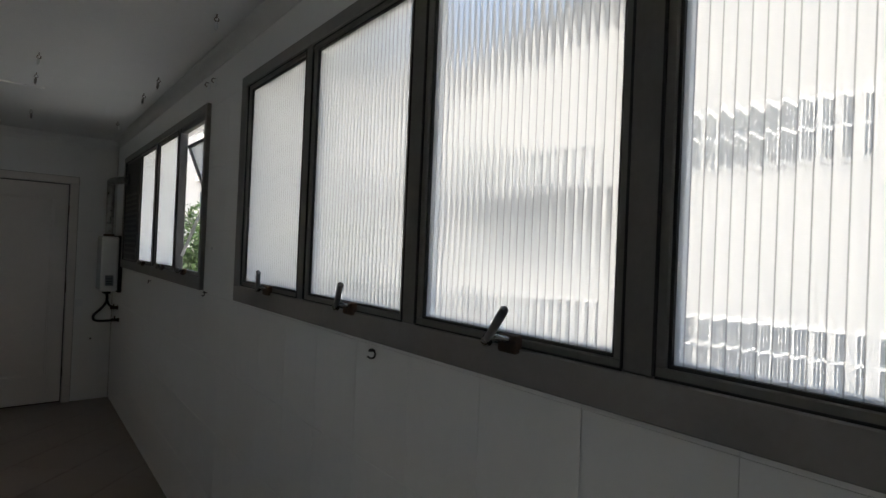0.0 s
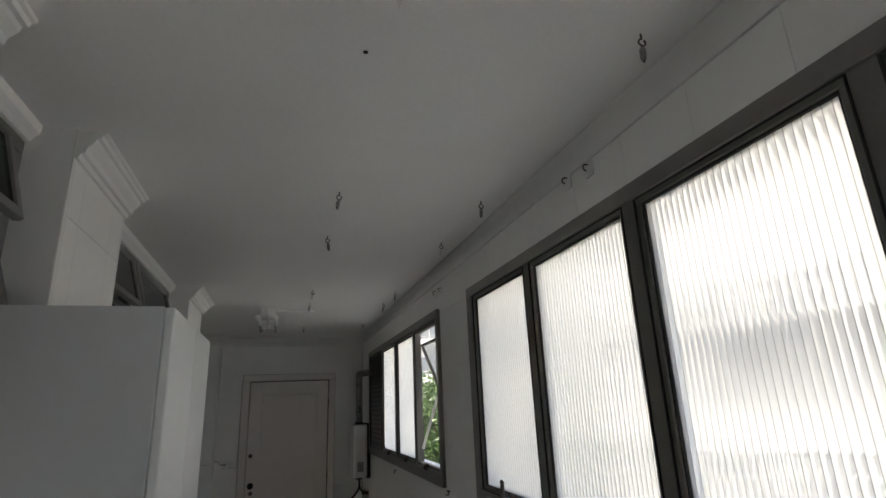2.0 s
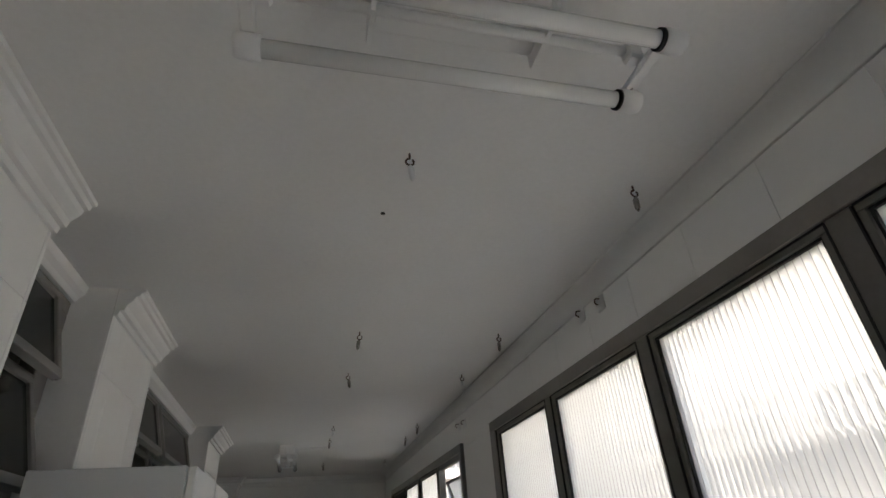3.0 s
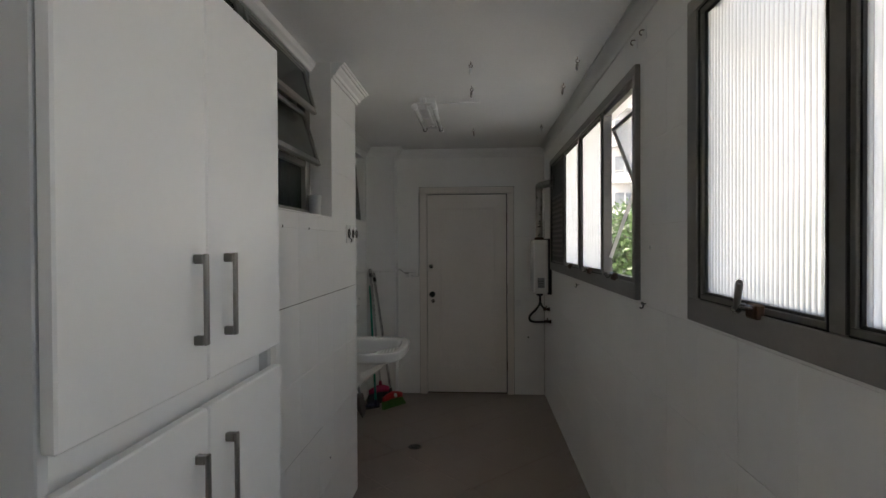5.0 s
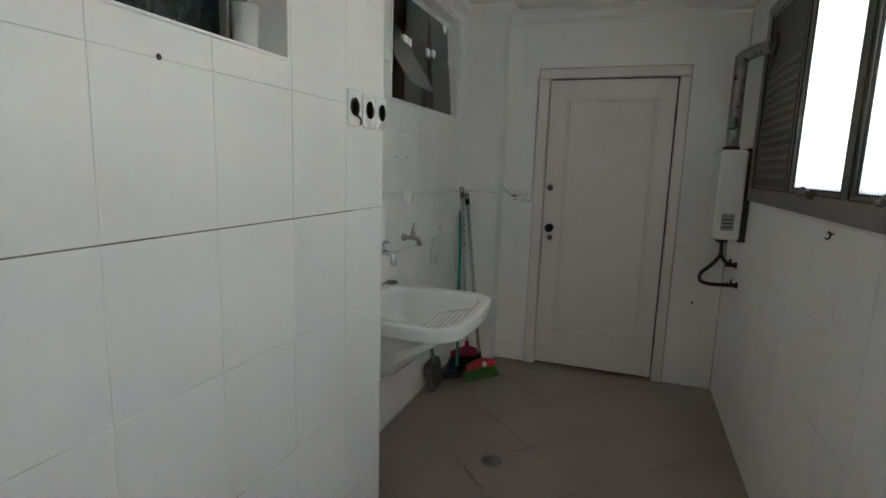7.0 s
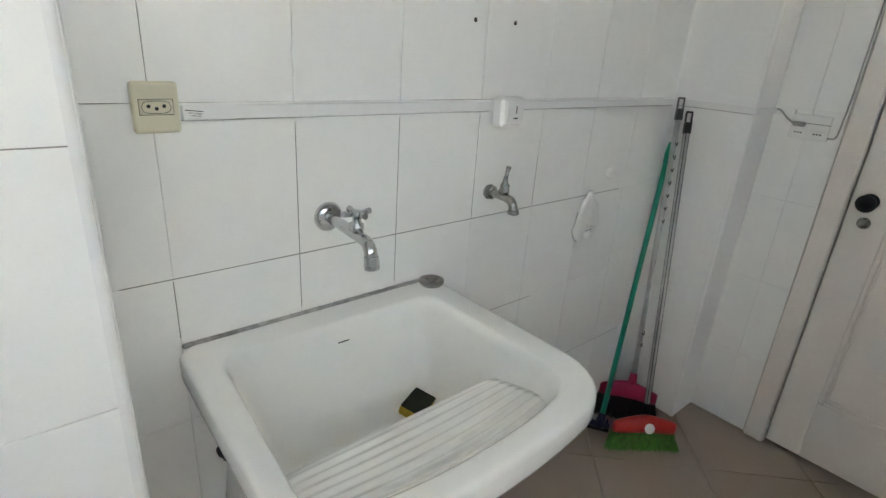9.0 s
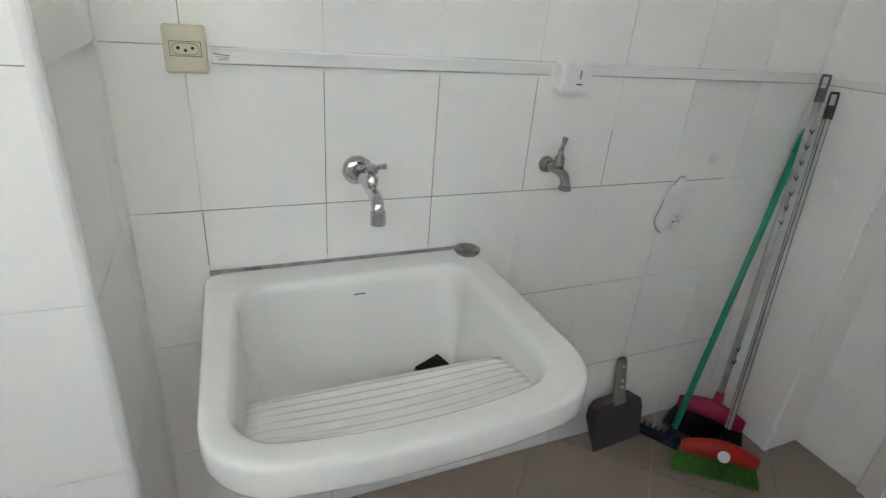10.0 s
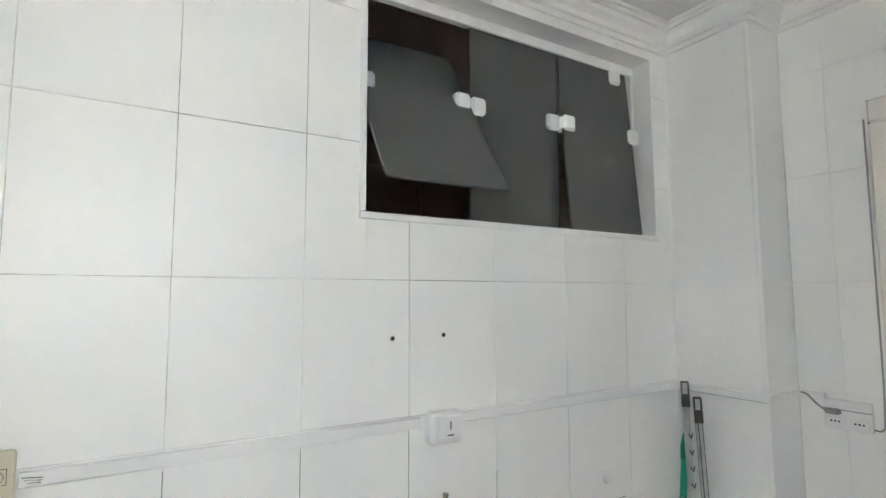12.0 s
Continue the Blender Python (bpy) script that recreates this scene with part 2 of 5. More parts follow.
def rounded(x0, x1, y0, y1, r, z, n=6, bow=0.0):
    """A level ring with rounded corners; bow pushes the x1 side out in its middle."""
    pts = []
    for cx, cy, a0 in ((x1 - r, y1 - r, 0), (x0 + r, y1 - r, 90), (x0 + r, y0 + r, 180), (x1 - r, y0 + r, 270)):
        for k in range(n + 1):
            a = radians(a0 + 90 * k / n)
            pts.append([cx + r * math.cos(a), cy + r * math.sin(a), z])
    for k in range(1, 10):
        pts.append([x1, y0 + r + (y1 - y0 - 2 * r) * k / 10, z])
    for p in pts:
        u = (p[1] - (y0 + y1) / 2) / (y1 - y0) * 2
        p[0] += bow * (1 - u * u) * max(0, (p[0] - x0) / (x1 - x0))
    return [tuple(p) for p in pts]


# ---- plan ----
H = 2.56                       # ceiling
XP, XN = -1.472, -1.83        # face of the pillars, back of the niche
YP = -2.144                    # where the niche begins
YB = -8.3                      # back end of the room
LEDGE = 1.722
W1 = (-3.205, -0.56, 1.335, 2.335)
W2 = (-7.67, -3.757, 1.335, 2.335)
W3 = (-1.334, -0.262, 1.813, 2.443)

# ---- walls ----


def wall_with_holes(bm, x0, x1, y0, y1, z0, z1, holes):
    """A wall along y with openings (ya, yb, za, zb), in order of y."""
    y = y0
    for ya, yb, za, zb in holes:
        add_box(bm, (x0, y, z0), (x1, ya, z1))
        add_box(bm, (x0, ya, z0), (x1, yb, za))
        if zb < z1:
            add_box(bm, (x0, ya, zb), (x1, yb, z1))
        y = yb
    add_box(bm, (x0, y, z0), (x1, y1, z1))


T = 0.0025   # tile thickness: wall bodies lie this far behind the tiled face
bm = bmesh.new()
wall_with_holes(bm, T, 0.15, YB, 0.15, -0.1, H, [W2, W1])
wall_east = solid("wall_east", bm, GROUT, "white tiled wall with two long window openings", "wall", kind="structure")

bm = bmesh.new()
wall_with_holes(bm, XN - 0.14, XN - T, YP - 0.1, 0.15, -0.1, H, [W3])
wall_niche = solid("wall_niche", bm, GROUT_OLD, "white tiled back wall of the sink niche", "wall", kind="structure")

P2, P1, P0 = (-2.698, YP), (-4.685, -4.185), (YB, -5.15)
bm = bmesh.new()
wall_with_holes(bm, -1.66, XP - T, YB, YP - T, -0.1, H, [(P0[1] + T, P1[0] - T, LEDGE - T, H), (P1[1] + T, P2[0] - T, LEDGE - T, H)])
add_box(bm, (XN - 0.14, P2[0], -0.1), (-1.66, YP - T, H))
wall_west = solid("wall_west", bm, GROUT, "white tiled low wall with pillars rising between kitchen windows", "wall", kind="structure")

bm = boxes(((XN - 0.14, T, -0.1), (-1.225, 0.15, H)), ((-1.225, T, 2.10), (-0.385, 0.15, H)), ((-0.385, T, -0.1), (T, 0.15, H)))
for ob in (wall_east, wall_niche, wall_west):
    ob.data.materials.append(PLASTER)
    for f in ob.data.polygons:
        f.material_index = int(abs(f.normal.x) < 0.5)
wall_north = solid("wall_north", bm, GROUT, "white tiled end wall with a door opening", "wall", kind="structure")
bm = boxes(((-1.66, YB - 0.15, -0.1), (0.15, YB, H)))
wall_south = solid("wall_south", bm, PLASTER, "plain white end wall", "wall", kind="structure")
# unseen box added behind the door to keep outside light from leaking in
bm = boxes(((-1.5, 0.5, -0.1), (-0.1, 0.6, 2.4)), ((-1.6, 0.15, -0.1), (-1.5, 0.6, 2.4)), ((-0.1, 0.15, -0.1), (0.0, 0.6, 2.4)), ((-1.6, 0.15, 2.4), (0.0, 0.6, 2.5)), ((-1.6, 0.15, -0.2), (0.0, 0.6, -0.1)))
solid("wall_hallway", bm, KITCHEN, "unseen box added behind the door to stop daylight leaking under it", "wall", kind="structure")
bm = boxes(((XN, -0.178, 0), (-1.533, T - 0.001, H)), bevel=0.004)
corner_pillar = solid("corner_column", bm, PLASTER, "white painted column in the corner", "column", kind="structure")

bm = boxes(((XN - 0.2, YB - 0.2, H), (0.2, 0.2, H + 0.15)))
ceiling = solid("ceiling", bm, CEILING, "white painted ceiling, slightly grimy", "ceiling", kind="structure")
bm = boxes(((XN - 0.3, YB - 0.2, -0.3), (0.2, 0.2, -0.012)))
floor = solid("floor", bm, FLOOR_GROUT, "beige floor tiles laid diagonally with dark joints", "floor", kind="structure")

# kitchen behind the windows, closed and dim
bm = boxes(((-4.2, YB, -0.1), (-4.1, 0.15, 2.75)), ((-4.1, YB - 0.15, -0.1), (-1.66, YB, 2.75)), ((-4.1, 0.05, -0.1), (XN - 0.14, 0.15, 2.75)),
           ((-4.1, YB, -0.2), (XN - 0.3, 0.15, -0.1)), ((-4.1, YB, H), (XN - 0.2, 0.15, 2.75)))
kitchen_shell = solid("wall_kitchen", bm, KITCHEN, "dim reddish walls of the room behind the inner windows", "wall", kind="structure")

# ---- mouldings ----
COVE = [(0, -0.085), (0.010, -0.085), (0.013, -0.070), (0.024, -0.068), (0.028, -0.052), (0.044, -0.034), (0.048, -0.022), (0.058, -0.020), (0.062, -0.010), (0.070, -0.008), (0.072, 0), (0, 0)]
SMALL = [(0.06 - 0.06 * math.cos(radians(9 * k)), -0.06 + 0.06 * math.sin(radians(9 * k))) for k in range(11)] + [(0, 0)]

NARROW = [(0, -0.05), (0.010, -0.05), (0.018, -0.036), (0.030, -0.024), (0.034, 0), (0, 0)]


def add_moulding(bm, profile, path):
    """A profile of (out, z) swept along a level path with mitred corners; out is to the right of the way."""
    pts = [Vector((x, y)) for x, y in path]
    rings = []
    for i, p in enumerate(pts):
        dirs = [(b - a).normalized() for a, b in ((pts[i - 1], p) if i else (p, pts[1]), (p, pts[i + 1]) if i + 1 < len(pts) else (pts[i - 1], p))]
        n0, n1 = (Vector((d.y, -d.x)) for d in dirs)
        m = (n0 + n1) / (1 + n0.dot(n1))
        rings.append([(p.x + m.x * o, p.y + m.y * o, H - 0.001 + z) for o, z in profile])
    add_loft(bm, rings, True, True, profile is SMALL)


def cornice(name, profile, path, label):
    bm = bmesh.new()
    add_moulding(bm, profile, path)
    return solid(name, bm, MOULDING, label, "cornice", kind="structure")


cornice("trim_cornice_pillar", COVE, [(XP, P1[0]), (XP, P1[1])], "stepped white plaster cornice on the pillar")
cornice("trim_cornice_pillar", COVE, [(XP, YB), (XP, P0[1])], "stepped white plaster cornice on the near wall")
cornice("trim_cornice_pillar", COVE, [(XP, P2[0]), (XP, YP), (XN, YP), (XN, -0.178), (-1.533, -0.178), (-1.533, 0), (-0.001, 0)], "stepped white plaster cornice on the pillar and round the niche")
cornice("trim_cornice_window", SMALL, [(0, -0.075), (0, YB)], "small white cove along the window wall")
cornice("trim_cornice_recess", NARROW, [(-1.59, P0[1]), (-1.59, P1[0])], "narrow white cove above the kitchen window")
cornice("trim_cornice_recess", NARROW, [(-1.59, P1[1]), (-1.59, P2[0])], "narrow white cove above the kitchen window")

# ---- outdoors ----
# ground kept pale as a reflector that brightens the ceiling
bm = boxes(((-60, -120, -7.3), (160, 160, -7.0)))
ground = solid("ground", bm, EARTH, "yard ground far below the windows, made pale to bounce daylight onto the ceiling", "ground", kind="structure")


def facade_window(parent, x, y, z, w, h, bars=2):
    """A window in a wall that faces west: dark pane set back, white frame and bars."""
    win = part("window", boxes(((x - 0.03, y - w / 2 - 0.06, z - 0.08), (x + 0.1, y + w / 2 + 0.06, z - 0.0)), bevel=0.01), FACADE, parent)
    part("pane", boxes(((x + 0.0 - 0.006, y - w / 2, z), (x + 0.05, y + w / 2, z + h))), WINDOW_DARK, win)
    bm = bmesh.new()
    for k in range(bars + 1):
        yy = y - w / 2 + w * k / bars
        add_box(bm, (x - 0.05, yy - 0.03, z), (x - 0.008, yy + 0.03, z + h))
    add_box(bm, (x - 0.05, y - w / 2, z + h), (x - 0.008, y + w / 2, z + h + 0.06))
    add_box(bm, (x - 0.05, y - w / 2, z + h * 0.5), (x - 0.008, y + w / 2, z + h * 0.5 + 0.04))
    part("frame", bm, MOULDING, win)
    return win


# white block across the yard
block = thing("neighbouring_building", "plain white rendered building with small windows", "building", at=(8, 0, -7))
part("wall", boxes(((0, -8, 0), (9, 12, 13.45))), FACADE, block)
part("roof", boxes(((-0.25, -8.25, 13.45), (9.25, 12.25, 14.15))), ROOFING, block)
for z in (6.85, 10.15):
    for y in (-6.4, -3.0, 1.9, 5.6, 9.4):
        facade_window(block, 0, y, z, 2.5, 0.85, 6)
awning = part("awning", boxes(((-0.78, -0.6, 9.40), (-0.72, 4.6, 9.52))), ROOFING, block, "grey slatted awning")
for k in range(9):
    part("slat", boxes(((-0.75 + k * 0.085, -0.6, 9.52 + k * 0.06), (-0.67 + k * 0.085, 4.6, 9.56 + k * 0.06))), ROOFING, awning)

# tall apartment house with rounded balconies, beyond the trees
tower = thing("apartment_building", "tall white apartment building with rows of rounded balconies", "building", at=(12.5, 38, -7))
part("wall", boxes(((-7.5, 0, 0), (12, 10, 34))), FACADE, tower)
part("roof", boxes(((-7.8, -0.3, 34), (12.3, 10.3, 34.5))), ROOFING, tower)
for fl in range(11):
    z = 1.6 + fl * 2.95
    for cx in (-0.4, 6.5):
        ring = [(cx + 2.0 * math.cos(a), -1.1 * math.sin(a) ** 0.7, 0) for a in (math.pi * k / 12 for k in range(13))]
        bm = bmesh.new()
        add_loft(bm, [[(px, py + 0.02, z + dz) for px, py, _ in ring] + [(cx - 2.0, 0.2, z + dz), (cx + 2.0, 0.2, z + dz)] for dz in (0, 0.75)], smooth=False)
        balcony = part("balcony", bm, FACADE, tower)
        part("rail", tube([(px, py, z + 0.95) for px, py, _ in ring], 0.03, 6), ALUMINIUM, balcony)
        part("glazing", boxes(((cx - 1.7, -0.03, z + 0.75), (cx + 1.7, 0.05, z + 2.2))), TOWER_GLASS, balcony)
        bm = bmesh.new()
        for k in range(5):
            add_box(bm, (cx - 1.7 + 0.85 * k - 0.05, -0.09, z + 0.75), (cx - 1.7 + 0.85 * k + 0.05, -0.034, z + 2.2))
        add_box(bm, (cx - 1.75, -0.09, z + 2.2), (cx + 1.75, -0.034, z + 2.27))
        part("frame", bm, FACADE, balcony)
    for cx in (-4.6, 3.2, 10.2):
        win = part("window", boxes(((cx - 0.7, -0.08, z + 0.72), (cx + 0.7, 0.02, z + 0.8))), FACADE, tower)
        part("pane", boxes(((cx - 0.55, -0.02, z + 0.8), (cx + 0.55, 0.05, z + 1.9))), TOWER_GLASS, win)
        part("frame", boxes(((cx - 0.03, -0.06, z + 0.8), (cx + 0.03, -0.024, z + 1.9)), ((cx - 0.6, -0.06, z + 0.8), (cx - 0.55, -0.024, z + 1.9)), ((cx + 0.55, -0.06, z + 0.8), (cx + 0.6, -0.024, z + 1.9)), ((cx - 0.6, -0.06, z + 1.9), (cx + 0.6, -0.024, z + 1.96))), FACADE, win)


def tree(at, height, spread, seed, label, leaves=5200):
    rnd = random.Random(seed)
    t = thing("tree", label, "tree", "trees outside the window", at)
    bm = bmesh.new()
    top = height * 0.62
    add_tube(bm, [(0, 0, -0.3), (0.08, 0.05, top * 0.4), (-0.05, 0.1, top * 0.8), (0.05, 0, top)], [0.2, 0.15, 0.12, 0.07], 8)
    tips = []
    for k in range(14):
        a = k * 2.4 + rnd.random()
        z0 = top * (0.45 + 0.5 * rnd.random())
        r = spread * (0.45 + 0.5 * rnd.random())
        tip = Vector((math.cos(a) * r, math.sin(a) * r, z0 + height * (0.1 + 0.3 * rnd.random())))
        mid = Vector((tip.x * 0.45, tip.y * 0.45, z0 + (tip.z - z0) * 0.6))
        add_tube(bm, [(0, 0, z0), mid, tip], [0.07, 0.045, 0.012], 6)
        tips += [tip, (mid + tip) / 2, mid]
    part("trunk", bm, BARK, t)
    verts, faces = [], []
    for k in range(leaves):
        c = rnd.choice(tips) + Vector((rnd.gauss(0, 0.38), rnd.gauss(0, 0.38), rnd.gauss(0.08, 0.22)))
        n = Vector((rnd.gauss(0, 1), rnd.gauss(0, 1), rnd.gauss(0.8, 0.6))).normalized()
        s = n.cross(Vector((rnd.random() + 0.01, rnd.random(), rnd.random()))).normalized()
        u = n.cross(s)
        ln = 0.045 + 0.045 * rnd.random()
        i = len(verts)
        verts += [c - s * ln, c - u * ln * 0.45 + n * 0.015, c + s * ln, c + u * ln * 0.45 + n * 0.015]
        faces += [(i, i + 1, i + 2), (i, i + 2, i + 3)]
    me = bpy.data.meshes.new("crown")
    me.from_pydata([tuple(v) for v in verts], [], faces)
    me.materials.append(LEAF)
    crown = new("crown", me)
    crown.parent = t
    return t


tree((3.1, 7.2, -7), 9.4, 2.0, 3, "dense leafy green tree close outside the window", 26000)
tree((1.6, 10.5, -7), 9.0, 1.9, 5, "leafy green tree behind the nearer one", 15000)
tree((5.4, 12.5, -7), 10.6, 2.4, 8, "tall leafy green tree in the garden", 15000)

# ---- long windows of the east wall ----


def ribbed_pane(y0, y1, z0, z1, x):
    bm = bmesh.new()
    pitch, k = 0.0195, 10
    n = max(1, round((y1 - y0) / pitch)) * k
    front, back = [], []
    for i in range(n + 1):
        y = y0 + (y1 - y0) * i / n
        d = 0.0012 * abs(math.sin(math.pi * i / k))
        for row, xx in ((front, x - 0.002 - d), (back, x + 0.002)):
            row.append((bm.verts.new((xx, y, z0)), bm.verts.new((xx, y, z1))))
    for row, flip in ((front, False), (back, True)):
        for a, b in zip(row, row[1:]):
            f = bm.faces.new((a[0], b[0], b[1], a[1]) if flip else (a[0], a[1], b[1], b[0]))
            f.smooth = not flip
    for z in (z0, z1):
        rim = [(bm.verts.new((f[0].co.x, f[0].co.y, z)), bm.verts.new((b[0].co.x, b[0].co.y, z))) for f, b in zip(front, back)]
        for a, b in zip(rim, rim[1:]):
            bm.faces.new((a[0], a[1], b[1], b[0]) if z == z1 else (a[0], b[0], b[1], a[1]))
    for e in (0, -1):
        y = front[e][0].co.y
        q = [bm.verts.new((xx, y, z)) for xx, z in ((x - 0.002, z0), (x + 0.002, z0), (x + 0.002, z1), (x - 0.002, z1))]
        bm.faces.new(q if e == 0 else q[::-1])
    return bm


def groove_shade(pane, k=10):
    """Colours the groove between two ribs of the front face dark, imitating refraction lines."""
    pane.data.materials.append(GROOVE_LINE)
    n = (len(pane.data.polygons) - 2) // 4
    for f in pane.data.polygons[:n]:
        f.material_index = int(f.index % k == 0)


def pane_of(win, bm, mat=RIBBED, label="vertically ribbed glass"):
    p = part("pane", bm, mat, win, label)
    groove_shade(p)
    p.visible_shadow = False
    return p


def casing(win, w, bottom=0.07, top=0.047, side=0.07, near=0.07):
    y0, y1, z0, z1 = w
    part("window_frame", boxes(((-0.022, y0, z0), (0.03, y1, z0 + bottom)), ((-0.022, y0, z1 - top), (0.03, y1, z1)),
                               ((-0.022, y0, z0 + bottom), (0.03, y0 + near, z1 - top)), ((-0.022, y1 - side, z0 + bottom), (0.03, y1, z1 - top)), bevel=0.002), CASING, win, "flat taupe casing")
    part("window_sill", boxes(((0.03, y0 + 0.002, z0 + 0.002), (0.17, y1 - 0.002, z0 + 0.05))), PLASTER, win)


def sash_frame(y0, y1, z0, z1, x0=-0.012, x1=0.022, w=0.018):
    return boxes(((x0, y0, z0), (x1, y1, z0 + w)), ((x0, y0, z1 - w), (x1, y1, z1)), ((x0, y0, z0 + w), (x1, y0 + w, z1 - w)), ((x0, y1 - w, z0 + w), (x1, y1, z1 - w)), bevel=0.002)


def gasket(y0, y1, z0, z1, w=0.006):
    return boxes(((-0.006, y0, z0), (0.012, y1, z0 + w)), ((-0.006, y0, z1 - w), (0.012, y1, z1)), ((-0.006, y0, z0 + w), (0.012, y0 + w, z1 - w)), ((-0.006, y1 - w, z0 + w), (0.012, y1, z1 - w)))


def crank(win, y, z, lean=0.03, grip=0.111):
    """Window lever: dark bracket, chrome arm and a grey tubular grip."""
    c = part("crank", boxes(((-0.035, y - 0.034, z - 0.014), (-0.012, y + 0.016, z + 0.022)), bevel=0.004), RUST, win, "dark worn lever bracket")
    bm = tube([(-0.03, y - 0.018, z + 0.012), (-0.046, y + 0.002, z + 0.016), (-0.046, y + 0.03, z + 0.004)], 0.006, 8)
    add_lathe(bm, (-0.046, y + 0.024, z + 0.004), (0, 1, 0), [(0.008, 0), (0.011, 0.006), (0.011, 0.016), (0.008, 0.02)], 10)
    part("arm", bm, WORN_CHROME, c)
    bm = bmesh.new()
    add_lathe(bm, (-0.046, y + 0.036, z + 0.002), (-0.28, -lean * 25, 0.75), [(0.006, 0), (0.0085, 0.012), (0.009, grip - 0.007), (0.008, grip - 0.001), (0.005, grip), (0.005, grip - 0.016)], 12)
    part("grip", bm, ALUMINIUM, c)


def long_window(name, w, bays, posts, label):
    win = thing(name, label, "window", at=(0, 0, 0), kind="structure")
    casing(win, w, near=0.042 if w is W1 else 0.07)
    zb, zt = w[2] + 0.07, w[3] - 0.047
    for y0, y1 in posts:
        part("mullion", boxes(((-0.016, y0, zb), (0.03, y1, zt)), bevel=0.003), SASH, win)
    for y0, y1, kind in bays:
        if kind == "open":
            continue
        sash = part("sash", sash_frame(y0, y1, zb, zt), SASH, win)
        # black strips along the sash edges paint in the shade of the gaps
        for g in (y0, y1):
            part("seam", boxes(((-0.0175, g - 0.002, zb + 0.004), (-0.011, g + 0.002, zt - 0.004))), GASKET_AND_SHADE, win, "black strip that paints the shade beside the sash")
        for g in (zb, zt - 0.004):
            part("seam", boxes(((-0.0145, y0 + 0.002, g), (-0.011, y1 - 0.002, g + 0.004))), GASKET_AND_SHADE, win, "black strip that paints the shade beside the sash")
        if kind == "glass":
            part("gasket", gasket(y0 + 0.018, y1 - 0.018, zb + 0.018, zt - 0.018), GASKET_AND_SHADE, sash)
            p = pane_of(win, ribbed_pane(y0 + 0.02, y1 - 0.02, zb + 0.02, zt - 0.02, 0.004), *((MILKY, "milky ribbed glass") if w is W1 else ()))
            e = 0.018
            # pale edging added to paint in daylight caught along the glass edge
            part("glazing_bead", boxes(((0.013, y0 + e, zb + e), (0.034, y1 - e, zb + e + 0.009)), ((0.013, y0 + e, zt - e - 0.009), (0.034, y1 - e, zt - e)),
                                       ((0.013, y0 + e, zb + e + 0.009), (0.034, y0 + e + 0.009, zt - e - 0.009)), ((0.013, y1 - e - 0.009, zb + e + 0.009), (0.034, y1 - e, zt - e - 0.009))), MOULDING, sash, "pale strip added behind the pane for its daylit edge")
            crank(win, (y0 + y1) / 2 - 0.035, zb + 0.004, *((0.08, 0.06) if w is W1 else ()))
    return win, zb, zt


win2, zb, zt = long_window("window_2", W2,
    [(-4.418, -3.83, "glass"), (-5.063, -4.47, "glass"), (-5.690, -5.119, "glass"), (-6.34, -5.745, "glass"), (-6.98, -6.39, "glass"), (-7.60, -7.03, "glass")],
    [(-4.47, -4.418), (-5.119, -5.063), (-5.745, -5.690), (-6.39, -6.34), (-7.03, -6.98)], "long taupe metal window with vertically ribbed panes")
win1, zb, zt = long_window("window_1", W1,
    [(-1.27, -0.63, "vent"), (-1.90, -1.305, "glass"), (-2.56, -1.96, "glass"), (-3.135, -2.62, "open")],
    [(-1.305, -1.27), (-1.96, -1.90), (-2.62, -2.56)], "taupe metal window with one sash swung open")
part("vent_panel", boxes(((-0.008, -1.252, zb + 0.018), (0.012, -0.648, zt - 0.018)), bevel=0.002), DARK_PANEL, win1, "dark metal panel that takes the flue")
bm = bmesh.new()
for k in range(13):
    z = zb + 0.06 + k * 0.042
    add_box(bm, (-0.016, -1.24, z), (-0.0085, -0.69, z + 0.018), 0.002)
part("louvre", bm, SASH, win1)
part("flue_ring", lathe((-0.008, -0.72, 2.125), (-1, 0, 0), [(0.06, 0), (0.06, 0.012), (0.037, 0.016), (0.037, 0.0)], 24), SASH, win1)


def boxes_between(a, b, w=0.009, d=0.0025):
    a, b = Vector(a), Vector(b)
    u = (b - a).normalized()
    s = Vector((u.z, 0, -u.x)) * w
    bm = bmesh.new()
    add_loft(bm, [[tuple(p + s + Vector((0, d, 0))), tuple(p - s + Vector((0, d, 0))), tuple(p - s - Vector((0, d, 0))), tuple(p + s - Vector((0, d, 0)))] for p in (a, b)], True, True, False)
    return bm


PALE_METAL = material("pale_worn_aluminium", (0.62, 0.60, 0.56), 0.45, 0.3, vary=0.1, scale=9)
# sash swung out, its top slid down the track
a = radians(21)
open_sash = part("open_sash", sash_frame(-3.153, -2.63, 0, 0.83), SASH, win1, "open sash leaning outwards")
open_sash.matrix_basis = Matrix.Translation((0.33, 0, 1.415)) @ Matrix.Rotation(-a, 4, "Y")
p = part("pane", ribbed_pane(-3.135, -2.648, 0.018, 0.812, 0.004), RIBBED, open_sash, "vertically ribbed glass")
groove_shade(p)
p.visible_shadow = False
part("stay", boxes(((0.145, -2.628, 1.875), (0.16, -2.622, 1.89))), ALUMINIUM, win1)
for y in (-2.626, -3.156):
    part("stay_arm", boxes_between((0.155, y, 1.885), (0.02, y, 1.50)), PALE_METAL, win1)
part("rail", boxes(((-0.01, -3.163, zt - 0.03), (0.02, -2.62, zt)), ((-0.01, -3.163, zb), (0.02, -2.62, zb + 0.02)), bevel=0.002), SASH, win1)
crank(win1, -2.86, zb + 0.006, 0.08, 0.06)

# ---- kitchen windows of the west wall ----


